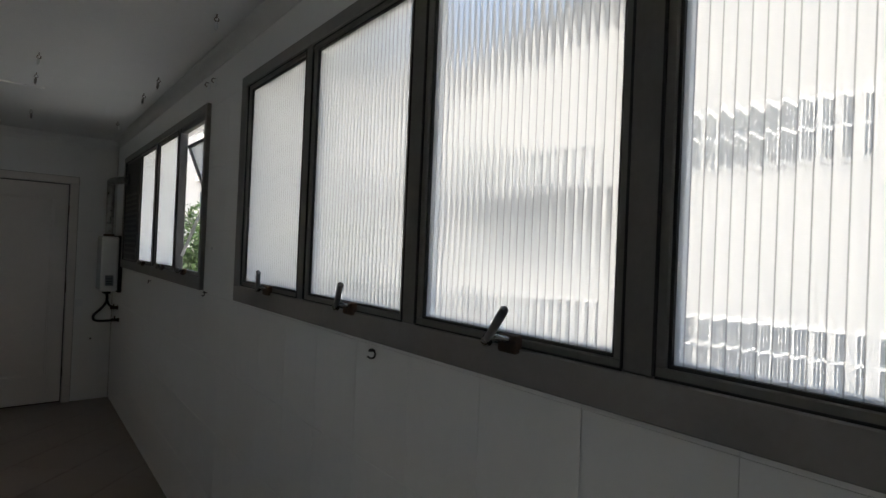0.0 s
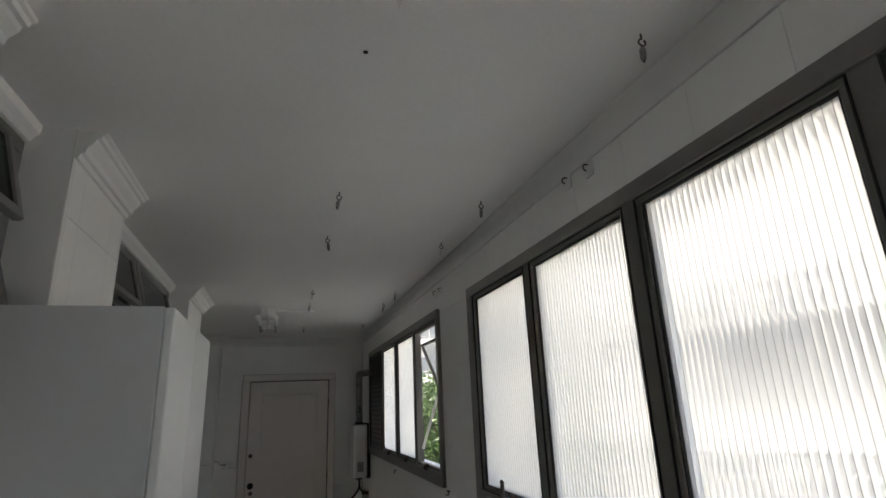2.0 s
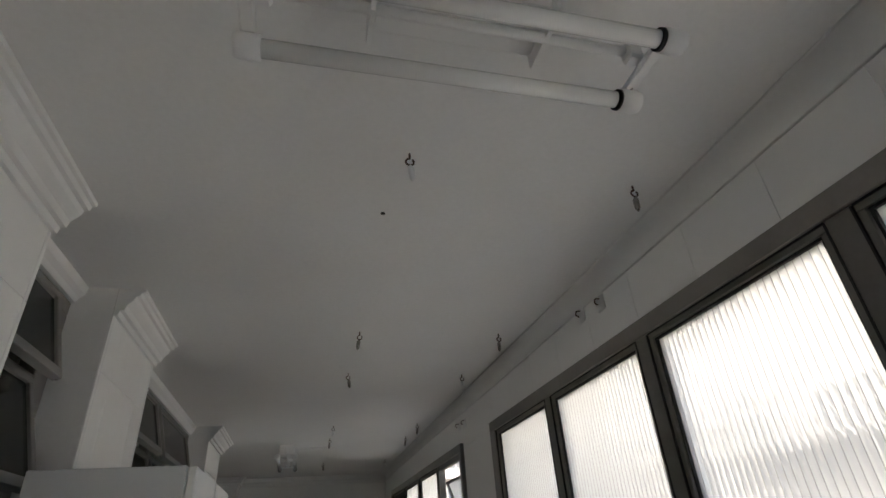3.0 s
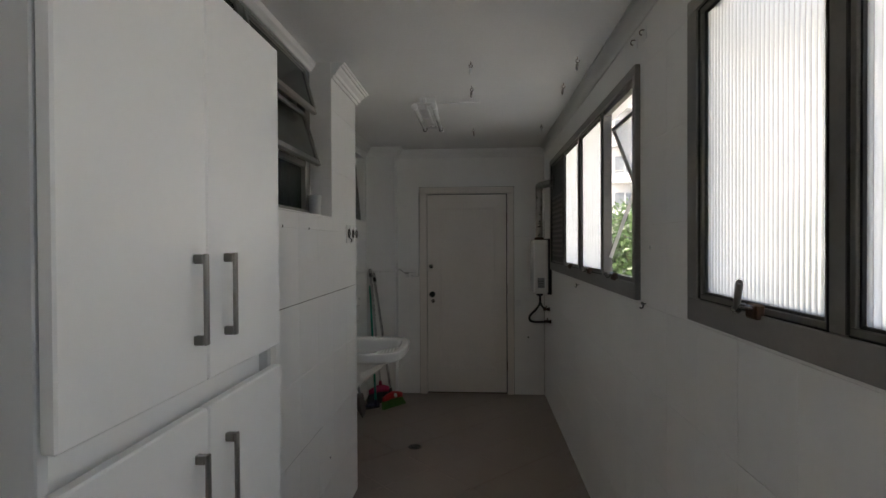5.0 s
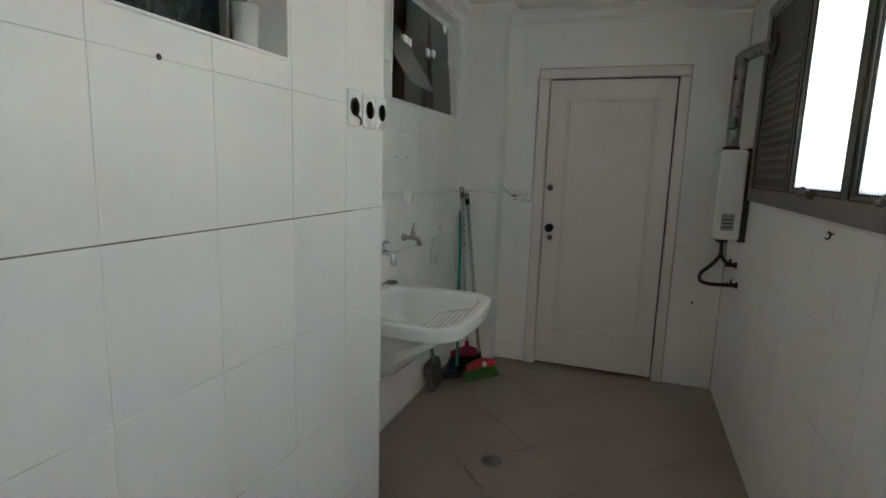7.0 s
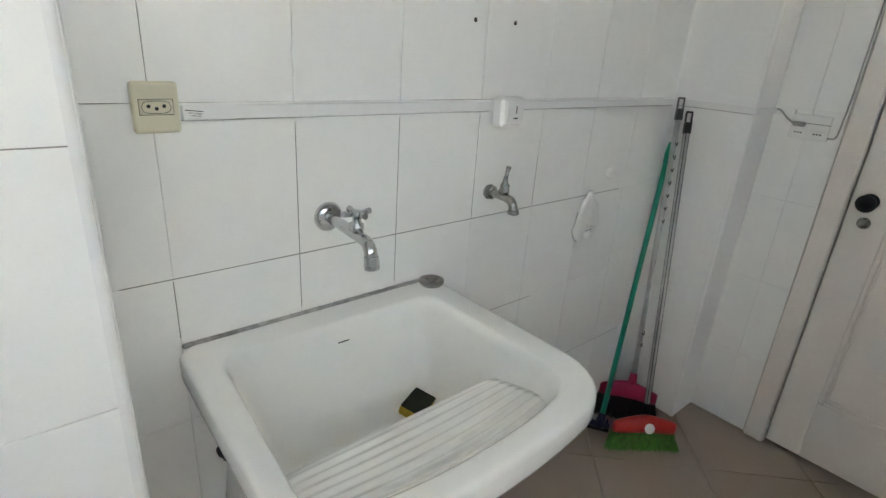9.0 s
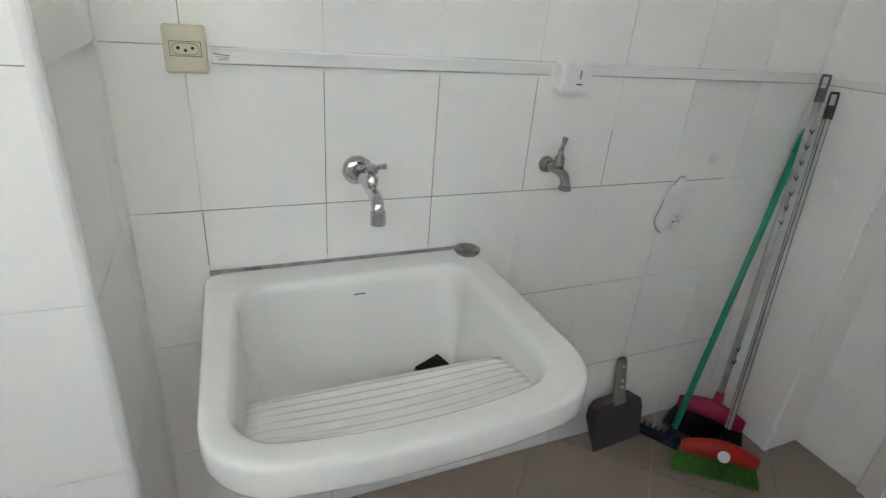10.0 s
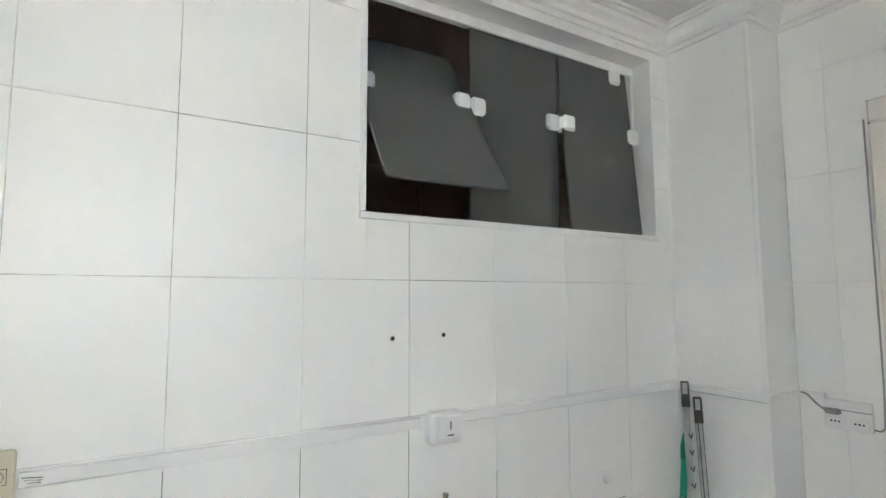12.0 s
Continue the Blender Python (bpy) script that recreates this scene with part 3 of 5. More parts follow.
def kitchen_window(name, y0, y1, columns, label):
    win = thing(name, label, "window", kind="structure")
    x0, x1, z0, z1 = -1.635, -1.59, LEDGE + 0.001, H - 0.052
    zr = 1.985
    part("window_frame", boxes(((x0, y0, z0), (x1, y1, z0 + 0.04)), ((x0, y0, z1 - 0.04), (x1, y1, z1)), ((x0, y0, z0 + 0.04), (x1, y0 + 0.055, z1 - 0.04)), ((x0, y1 - 0.075, z0 + 0.04), (x1, y1, z1 - 0.04)), bevel=0.003), ALUMINIUM, win, "dull grey metal frame")
    for ya, yb in columns:
        part("rail", boxes(((x0 + 0.004, ya, zr), (x1 - 0.004, yb, zr + 0.03)), bevel=0.002), ALUMINIUM, win)
        part("rail", boxes(((x0 + 0.004, ya, 2.255), (x1 - 0.004, yb, 2.275)), bevel=0.002), ALUMINIUM, win)
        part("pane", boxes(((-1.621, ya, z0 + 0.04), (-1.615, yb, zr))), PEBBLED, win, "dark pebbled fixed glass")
        for top, drop, lean in ((2.262, 0.285, 17), (2.50, 0.25, 15)):
            sash = part("sash", boxes(((-0.012, ya + 0.004, -drop), (0.012, yb - 0.004, -drop + 0.028)), ((-0.012, ya + 0.004, -0.02), (0.012, yb - 0.004, 0)),
                                      ((-0.012, ya + 0.004, -drop + 0.028), (0.012, ya + 0.028, -0.02)), ((-0.012, yb - 0.028, -drop + 0.028), (0.012, yb - 0.004, -0.02)), bevel=0.002), ALUMINIUM, win, "tilted metal sash")
            sash.matrix_basis = Matrix.Translation((-1.60, 0, top)) @ Matrix.Rotation(radians(-lean), 4, "Y")
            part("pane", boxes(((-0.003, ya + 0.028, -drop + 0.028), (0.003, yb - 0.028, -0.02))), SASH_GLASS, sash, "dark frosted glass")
            part("stay", tube([(-1.59, yb - 0.002, top - 0.11), (-1.60 + math.sin(radians(lean)) * drop, yb - 0.006, top - math.cos(radians(lean)) * drop)], 0.004, 6), RUST, win)
    for (ya, yb), (yc, yd) in zip(columns, columns[1:]):
        part("mullion", boxes(((x0 + 0.002, yb, z0 + 0.04), (x1 + 0.002, yc, z1 - 0.04)), bevel=0.002), ALUMINIUM, win)
    return win


kitchen_window("window_3", P1[1], P2[0], [(P1[1] + 0.055, -3.55), (-3.50, P2[0] - 0.075)], "grey metal awning window with dark glass, sashes tilted open")
kitchen_window("window_4", P0[1], P1[0], [(P0[1] + 0.055, P1[0] - 0.075)], "narrow grey metal awning window with dark glass")
bm = boxes(((-1.59, P1[1], LEDGE - 0.004), (XP + 0.004, P2[0], LEDGE + 0.004)), ((-1.59, P0[1], LEDGE - 0.004), (XP + 0.004, P1[0], LEDGE + 0.004)), bevel=0.002)
solid("trim_ledge", bm, MOULDING, "thin white ledge in front of the kitchen windows", "ledge", kind="structure")

# ---- niche window: frameless dark glass ----
win3 = thing("window_5", "frameless dark glass window with white plastic clamps, one pane tilted", "window", kind="structure")
y0, y1, z0, z1 = W3
xg = XN - 0.085
part("track", boxes(((xg - 0.012, y0, z1 - 0.035), (xg + 0.012, y1, z1 - 0.003)), bevel=0.002), WHITE_PLASTIC, win3, "white top track")
part("track", boxes(((xg - 0.010, y0, z0 + 0.002), (xg + 0.010, y1 - 0.30, z0 + 0.014)), bevel=0.002), WHITE_PLASTIC, win3, "white bottom track")
part("track", boxes(((xg - 0.010, y1 - 0.014, 2.19), (xg + 0.010, y1 - 0.002, z1 - 0.035))), WHITE_PLASTIC, win3)
ya, yb = -0.978, -0.630
part("pane", boxes(((xg - 0.004, ya + 0.002, z0 + 0.014), (xg + 0.004, yb - 0.001, z1 - 0.035))), SMOKED, win3, "dark tinted pane")
p = part("pane", boxes(((-0.004, yb + 0.002, -0.595), (0.004, y1 - 0.035, 0))), SMOKED, win3, "dark tinted pane standing slightly ajar")
p.matrix_basis = Matrix.Translation((xg, 0, z1 - 0.035)) @ Matrix.Rotation(radians(-5), 4, "Y")
p = part("pane", boxes(((-0.004, y0 + 0.004, -0.35), (0.004, ya - 0.003, 0.22))), SMOKED, win3, "dark tinted pane tilted open")
p.matrix_basis = Matrix.Translation((xg, 0, 2.172)) @ Matrix.Rotation(radians(-33), 4, "Y")
for y, z in ((y0 + 0.026, 2.172), (ya - 0.028, 2.172), (ya + 0.027, 2.168), (yb - 0.026, 2.172), (yb + 0.027, 2.172), (y1 - 0.095, 2.385), (y1 - 0.03, 2.172)):
    part("clamp", boxes(((xg - 0.014, y - 0.026, z - 0.026), (xg + (0.036 if y > -0.65 and z < 2.3 else 0.018), y + 0.026, z + 0.026)), bevel=0.008), WHITE_PLASTIC, win3)
bm = boxes(((XN - 0.006, y0 - 0.018, z0 - 0.018), (XN + 0.004, y1 + 0.01, z0 - 0.001)), ((XN - 0.006, y0 - 0.018, z0 - 0.001), (XN + 0.004, y0 - 0.001, z1)), bevel=0.002)
solid("trim_niche_window", bm, WHITE_PLASTIC, "thin white edging round the niche window", "trim", kind="structure")

# ---- door ----
bm = boxes(((-1.30, -0.022, 0), (-1.225, 0.06, 2.10)), ((-0.385, -0.022, 0), (-0.318, 0.06, 2.10)), ((-1.30, -0.022, 2.10), (-0.318, 0.06, 2.168)), bevel=0.006)
door_frame = solid("trim_door_casing", bm, DOOR, "off-white painted wooden door casing", "door frame", kind="structure")
# shadow line round the casing, put in as thin dark strips
part("crack", boxes(((-1.303, -0.006, 0.0), (-1.2995, 0.0, 2.171)), ((-0.3185, -0.006, 0.0), (-0.315, 0.0, 2.171)), ((-1.2995, -0.006, 2.1675), (-0.3185, 0.0, 2.171))), RUST, door_frame, "dark strip that paints a shadow line between casing and tiles")
door = thing("door_1", "closed off-white panelled wooden door with a dark gap beneath", "door", kind="structure")
bm = bmesh.new()
lx0, lx1, lz0, lz1 = -1.220, -0.395, 0.018, 2.090
px0, px1, pz0, pz1 = -1.10, -0.50, 0.27, 1.96
for lo, hi in (((lx0, 0.0, lz0), (px0, 0.036, lz1)), ((px1, 0.0, lz0), (lx1, 0.036, lz1)), ((px0, 0.0, lz0), (px1, 0.036, pz0)), ((px0, 0.0, pz1), (px1, 0.036, lz1))):
    add_box(bm, lo, hi, 0.002)
part("leaf", bm, DOOR, door)
# black sheet added behind the leaf, so the gap round it looks shaded
part("rebate", boxes(((-1.2245, 0.040, 0.001), (-0.3855, 0.055, 2.0995))), GASKET_AND_SHADE, door, "black sheet behind the leaf that paints the shade in its gap")
part("panel", boxes(((px0, 0.010, pz0), (px1, 0.03, pz1))), DOOR, door)
bm = bmesh.new()
for o, d in ((0, 0.014), (0.016, 0.01)):
    for lo, hi in (((px0 + o, -0.0 + o * 0.3, pz0 + o), (px0 + o + d, 0.012, pz1 - o)), ((px1 - o - d, o * 0.3, pz0 + o), (px1 - o, 0.012, pz1 - o)), ((px0 + o + d, o * 0.3, pz0 + o), (px1 - o - d, 0.012, pz0 + o + d)), ((px0 + o + d, o * 0.3, pz1 - o - d), (px1 - o - d, 0.012, pz1 - o))):
        add_box(bm, lo, hi, 0.003)
part("moulding", bm, DOOR, door)
bm = lathe((-1.168, 0.0, 1.049), (0, -1, 0), [(0.028, 0), (0.028, 0.006), (0.012, 0.008), (0.011, 0.03), (0.024, 0.036), (0.03, 0.05), (0.026, 0.064), (0.01, 0.07)], 20)
part("knob", bm, BLACK, door, "dark round knob")
part("keyhole", lathe((-1.163, 0.0, 0.975), (0, -1, 0), [(0.02, 0), (0.02, 0.004), (0.012, 0.007), (0.002, 0.007)], 16), WORN_CHROME, door)
part("lock", lathe((-1.182, 0.0, 1.34), (0, -1, 0), [(0.022, 0), (0.022, 0.006), (0.013, 0.01), (0.002, 0.01)], 16), WORN_CHROME, door, "brassy upper lock cylinder")
for z in (0.3, 1.1, 1.85):
    part("hinge", tube([(-0.386, -0.008, z - 0.045), (-0.386, -0.008, z + 0.045)], 0.007, 8), RUST, door)

# ---- tall cabinet ----
cab = thing("tall_cabinet", "tall white laminate cabinet with two pairs of doors and grey handles", "cabinet", at=(-1.275, -4.645, 0))


def cab_box(lo, hi, bevel=0.002):
    return boxes((tuple(a - b for a, b in zip(lo, (-1.275, -4.645, 0))), tuple(a - b for a, b in zip(hi, (-1.275, -4.645, 0)))), bevel=bevel)


cy0, cy1, cz = -4.950, -4.324, 2.015
part("side_panel", cab_box((XP + 0.008, cy0, 0.0), (-1.153, cy0 + 0.018, cz)), PANEL_GREY, cab)
part("side_panel", cab_box((XP + 0.008, cy1 - 0.018, 0.0), (-1.153, cy1, cz)), PANEL_GREY, cab)
part("top_panel", cab_box((XP + 0.008, cy0 + 0.018, cz - 0.018), (-1.153, cy1 - 0.018, cz)), PANEL_GREY, cab)
part("back_panel", cab_box((XP + 0.008, cy0 + 0.018, 0.08), (XP + 0.014, cy1 - 0.018, cz - 0.018)), LAMINATE, cab)
part("plinth", cab_box((XP + 0.02, cy0 + 0.018, 0.0), (-1.185, cy1 - 0.018, 0.08)), PANEL_GREY, cab)
part("rail", cab_box((-1.205, cy0 + 0.018, 1.296), (-1.172, cy1 - 0.018, 1.36)), LAMINATE, cab, "recessed grip rail between the doors")
ym = (cy0 + cy1) / 2
for za, zb2, hz0, hz1 in ((1.356, cz - 0.002, 1.422, 1.566), (0.085, 1.312, 1.105, 1.25)):
    for ya, yb, hy in ((cy0 + 0.002, ym - 0.0015, -4.676), (ym + 0.0015, cy1 - 0.002, -4.578)):
        leaf = part("door", cab_box((-1.1515, ya, za), (-1.131, yb, zb2), 0.003), LAMINATE, cab)
        h = part("handle", cab_box((-1.115, hy - 0.0055, hz0), (-1.109, hy + 0.0055, hz1), 0.0015), STEEL, leaf, "brushed grey bar handle")
        for z in (hz0, hz1 - 0.016):
            part("handle_post", cab_box((-1.131, hy - 0.0055, z), (-1.115, hy + 0.0055, z + 0.015), 0.0015), STEEL, leaf)

# ---- laundry sink ----
sink = thing("laundry_sink", "white ceramic wall-hung laundry sink with moulded washboard", "sink", at=(XN, -1.69, 0))
ox, oy = XN, -1.69


def loc(ring, dx=ox, dy=oy):
    return [(x - dx, y - dy, z) for x, y, z in ring]


def ring5(x0, x1, y0, y1, r, z, bow=0.02, rb=None, flare=0.012):
    """A ring whose wall-side corners are tighter than the front ones."""
    rb = r * 0.3 if rb is None else rb
    pts = []
    for cx, cy, a0, rr in ((x1 - r, y1 - r, 0, r), (x0 + rb, y1 - rb, 90, rb), (x0 + rb, y0 + rb, 180, rb), (x1 - r, y0 + r, 270, r)):
        for k in range(7):
            a = radians(a0 + 15 * k)
            pts.append([cx + rr * math.cos(a), cy + rr * math.sin(a), z])
    for k in range(1, 10):
        pts.append([x1, y0 + r + (y1 - y0 - 2 * r) * k / 10, z])
    for p in pts:
        u = (p[1] - (y0 + y1) / 2) / (y1 - y0) * 2
        f = max(0, (p[0] - x0) / (x1 - x0))
        p[0] += bow * (1 - u * u) * f
        p[1] -= flare * f * (u < 0)
    return loc(pts)


bm = bmesh.new()
zr = 0.842
add_loft(bm, [
    ring5(XN + 0.003, -1.62, -1.88, -1.48, 0.06, 0.52, 0.0),
    ring5(XN + 0.003, -1.50, -1.93, -1.43, 0.08, 0.60, 0.01),
    ring5(XN + 0.003, -1.41, -1.96, -1.39, 0.09, 0.70, 0.02),
    ring5(XN + 0.003, -1.345, -1.985, -1.372, 0.10, 0.757, 0.03),
    ring5(XN + 0.003, -1.300, -1.998, -1.364, 0.10, 0.772, 0.033),
    ring5(XN + 0.003, -1.252, -2.011, -1.356, 0.11, 0.777, 0.035),
    ring5(XN + 0.003, -1.243, -2.017, -1.351, 0.11, 0.783, 0.035),
    ring5(XN + 0.003, -1.240, -2.018, -1.350, 0.11, 0.792, 0.035),
    ring5(XN + 0.003, -1.240, -2.018, -1.350, 0.11, 0.829, 0.035),
    ring5(XN + 0.005, -1.242, -2.016, -1.352, 0.11, 0.836, 0.035),
    ring5(XN + 0.008, -1.247, -2.012, -1.356, 0.107, 0.8405, 0.035),
    ring5(XN + 0.011, -1.254, -2.006, -1.361, 0.104, zr, 0.035),
    ring5(XN + 0.018, -1.260, -2.000, -1.367, 0.10, zr, 0.035),
    ring5(XN + 0.076, -1.283, -1.966, -1.416, 0.077, zr, 0.035, 0.05, 0.032),
    ring5(XN + 0.081, -1.288, -1.961, -1.421, 0.074, zr - 0.0012, 0.035, 0.05, 0.032),
    ring5(XN + 0.087, -1.294, -1.956, -1.427, 0.07, zr - 0.006, 0.035, 0.05, 0.032),
    ring5(XN + 0.092, -1.299, -1.951, -1.432, 0.066, zr - 0.03, 0.035, 0.05, 0.028),
    ring5(XN + 0.098, -1.36, -1.948, -1.436, 0.06, 0.72, 0.015, 0.05),
    ring5(XN + 0.105, -1.50, -1.92, -1.445, 0.06, 0.61, 0.01, 0.05),
    ring5(XN + 0.125, -1.54, -1.89, -1.465, 0.05, 0.56, 0.0, 0.05),
    ring5(XN + 0.15, -1.56, -1.87, -1.49, 0.04, 0.55, 0.0, 0.04),
], True, True)
basin = part("basin", bm, CERAMIC, sink)
# washboard: ridges running along the wall, sloping down into the basin
bm = bmesh.new()
cross = []
n = 84
for i in range(n + 1):
    t = i / n
    x = -1.308 - 0.18 * t
    z = 0.790 - 0.048 * t - 0.02 * max(0, t - 0.9) * 10 * (t - 0.9)
    ridge = 0.0036 * math.sin(math.pi * (t - 0.06) / 0.88 * 7) ** 2 if 0.06 < t < 0.94 else 0.0
    cross.append((x, z, ridge))
cross = [(-1.312, 0.768, 0)] + cross + [(-1.492, 0.66, 0), (-1.46, 0.68, 0)]
rings = []
for k in range(17):
    yy = -1.972 + 0.544 * k / 16
    u = (yy + 1.70) / 0.272
    inset = 0.006 * abs(u) ** 14
    out = 0.034 * (1 - u * u)
    rings.append([(x - ox + out * max(0, 1 - (-1.308 - x) / 0.18), yy - oy, z + ridge * (1 - abs(u) ** 8) - inset) for x, z, ridge in cross])
add_loft(bm, rings, True, True, True)
part("washboard", bm, CERAMIC, sink, "ridged washboard slope")
bm = bmesh.new()
add_loft(bm, [ring5(XN + 0.003, -1.775, -1.945, -1.865, 0.015, 0.10, 0.0), ring5(XN + 0.003, -1.755, -1.950, -1.86, 0.02, 0.30, 0.0), ring5(XN + 0.003, -1.70, -1.955, -1.84, 0.03, 0.42, 0.0),
              ring5(XN + 0.003, -1.63, -1.945, -1.76, 0.04, 0.50, 0.0), ring5(XN + 0.003, -1.605, -1.935, -1.70, 0.05, 0.535, 0.0)])
part("support", bm, CERAMIC, sink, "tapered ceramic bracket under the basin")
part("sealant", boxes(((XN + 0.001 - ox, -2.005 - oy, zr - 0.004), (XN + 0.012 - ox, -1.36 - oy, zr + 0.006)), bevel=0.003), SEALANT_GREY, sink, "grey worn sealant along the wall")
part("maker_mark", boxes(((XN + 0.0945 - ox, -1.70 - oy, 0.792), (XN + 0.0965 - ox, -1.672 - oy, 0.794))), BLACK, sink)
bm = lathe((-1.79, -1.385, zr + 0.001), (0, 0, 1), [(0.03, 0), (0.034, 0.006), (0.034, 0.012), (0.026, 0.015), (0.022, 0.012), (0.014, 0.012), (0.011, 0.018), (0.002, 0.018)], 24)
solid("drain_stopper", bm, WORN_CHROME, "worn grey metal drain stopper lying on the sink rim", "stopper")
sponge = thing("kitchen_sponge", "yellow sponge with dark green scouring side in the sink", "sponge", at=(-1.674, -1.508, 0.5575))
sponge.rotation_euler = (0, radians(12), radians(25))
part("foam", boxes(((-0.032, -0.045, 0.0), (0.03, 0.042, 0.024)), bevel=0.004), YELLOW, sponge)
part("scouring_pad", boxes(((-0.031, -0.043, 0.0245), (0.031, 0.043, 0.032)), bevel=0.003), SCOUR, sponge)

# ---- taps ----
tap = thing("long_tap", "long chrome wall tap with a cross handle above the sink", "tap", "wall taps", at=(XN, -1.671, 1.067))
part("flange", lathe((0, 0, 0), (1, 0, 0), [(0.034, 0), (0.034, 0.004), (0.028, 0.012), (0.014, 0.016)], 24), CHROME, tap)
bm = bmesh.new()
add_tube(bm, curve_pts([(0.01, 0, 0), (0.06, 0, -0.002), (0.13, 0, -0.006), (0.165, 0, -0.011), (0.178, 0, -0.024), (0.183, 0, -0.042)]), [0.012] * 8 + [0.013] * 17 + [0.0135] * 16, 14)
part("spout", bm, CHROME, tap)
part("nozzle", lathe((0.182, 0, -0.034), (0.1, 0, -1), [(0.0155, 0), (0.0165, 0.004), (0.0155, 0.012), (0.0165, 0.016), (0.0155, 0.028), (0.011, 0.03)], 16), CHROME, tap)
part("valve", lathe((0.125, 0, 0.004), (0, 0, 1), [(0.015, 0), (0.015, 0.016), (0.010, 0.02), (0.010, 0.034)], 16), CHROME, tap)
bm = bmesh.new()
add_lathe(bm, (0.125, 0, 0.036), (0, 0, 1), [(0.014, 0), (0.015, 0.008), (0.008, 0.012)], 14)
for dx, dy in ((1, 0), (-1, 0), (0, 1), (0, -1)):
    add_tube(bm, [(0.125 + dx * 0.008, dy * 0.008, 0.041), (0.125 + dx * 0.032, dy * 0.032, 0.044)], [0.005, 0.007], 8)
part("handle", bm, CHROME, tap)

tap2 = thing("garden_tap", "short worn chrome hose tap with an upright lever", "tap", "wall taps", at=(XN, -1.159, 1.064))
part("flange", lathe((0, 0, 0), (1, 0, 0), [(0.02, 0), (0.022, 0.006), (0.017, 0.012), (0.02, 0.018), (0.013, 0.024)], 18), WORN_CHROME, tap2)
part("spout", tube(curve_pts([(0.015, 0, 0), (0.05, 0, 0), (0.085, 0, -0.004), (0.099, 0, -0.018), (0.103, 0, -0.034)]), 0.0125, 14), WORN_CHROME, tap2)
part("nozzle", lathe((0.103, 0, -0.028), (0, 0, -1), [(0.0135, 0), (0.016, 0.004), (0.017, 0.009), (0.015, 0.012), (0.009, 0.0115), (0.008, 0.004)], 14), WORN_CHROME, tap2)
part("valve", lathe((0.062, 0, 0.006), (0, 0, 1), [(0.013, 0), (0.014, 0.014), (0.012, 0.018), (0.014, 0.026), (0.008, 0.034), (0.006, 0.05)], 14), WORN_CHROME, tap2)
part("handle", tube([(0.062, 0, 0.045), (0.0625, 0.003, 0.065), (0.064, 0.006, 0.085)], [0.0065, 0.005, 0.0075], 8), WORN_CHROME, tap2)

# ---- sockets, trunking and plates ----
s = thing("wall_socket", "cream plastic three-pin wall socket on the trunking", "socket", at=(XN, -1.998, 1.315))
bm = bmesh.new()
add_box(bm, (0.001, -0.037, -0.044), (0.017, 0.037, 0.042), 0.006, 3)
part("plate", bm, CREAM_PLASTIC, s)
part("insert", boxes(((0.016, -0.026, -0.012), (0.0185, 0.026, 0.013)), bevel=0.001), CREAM_PLASTIC, s)
part("insert_edge", boxes(((0.0155, -0.0268, -0.0128), (0.0176, 0.0268, 0.0138))), BLACK, s)
part("outline", tube([(0.0187, 0.023 * math.cos(a), 0.0005 + 0.010 * math.copysign(min(1, abs(1.5 * math.sin(a))), math.sin(a))) for a in (radians(30 * k) for k in range(13))], 0.0005, 5), BLACK, s, "moulded outline round the pins")
for y, z in ((-0.012, 0.002), (0, -0.002), (0.012, 0.002)):
    part("pin_hole", lathe((0.0184, y, z), (1, 0, 0), [(0.0032, 0), (0.0032, 0.0006)], 10), BLACK, s)
bm = boxes(((XN + 0.001, -1.957, 1.291), (XN + 0.013, -1.19, 1.317)), ((XN + 0.001, -1.08, 1.293), (XN + 0.013, -0.191, 1.317)), bevel=0.0015)
trunk = thing("cable_trunking", "white plastic cable trunking along the tiled wall", "trunking", "trunking runs")
part("cover", bm, WHITE_PLASTIC, trunk)
part("dirt_line", boxes(((XN + 0.0008, -1.957, 1.2890), (XN + 0.0045, -1.19, 1.2908))), SEALANT_GREY, trunk, "dark line along the lower edge")
part("dirt_line", boxes(((XN + 0.0008, -1.08, 1.2905), (XN + 0.0045, -0.191, 1.2928))), SEALANT_GREY, trunk, "dark line along the lower edge")
part("end_mark", tube([(XN + 0.0132, y, z) for y, z in ((-1.952, 1.309), (-1.922, 1.306), (-1.948, 1.304), (-1.924, 1.302), (-1.944, 1.299), (-1.926, 1.298))], 0.0008, 5), BLACK, trunk, "dark scribble on the trunking")
bm = boxes(((XN + 0.013, -0.191, 1.294), (-1.521, -0.179, 1.316)), ((-1.532, -0.179, 1.294), (-1.521, -0.013, 1.316)), ((-1.521, -0.013, 1.294), (-1.46, -0.001, 1.316)), bevel=0.0015)
trunk = thing("cable_trunking", "white plastic cable trunking bent round the column", "trunking", "trunking runs")
part("cover", bm, WHITE_PLASTIC, trunk)
part("dirt_line", boxes(((XN + 0.016, -0.184, 1.2915), (-1.535, -0.1785, 1.2938))), SEALANT_GREY, trunk, "dark line along the lower edge")
b = thing("surface_socket_box", "white surface-mounted plastic socket box on the trunking", "socket", at=(XN, -1.132, 1.291))
part("body", boxes(((0.001, -0.046, -0.040), (0.042, 0.046, 0.038)), bevel=0.008), WHITE_PLASTIC, b)
part("cover", boxes(((0.041, -0.03, -0.028), (0.045, 0.032, 0.028)), bevel=0.002), WHITE_PLASTIC, b)
part("slot", boxes(((0.0448, 0.004, -0.004), (0.0456, 0.007, 0.016))), BLACK, b)
part("slot", boxes(((0.0448, -0.004, -0.018), (0.0456, 0.014, -0.015))), BLACK, b)
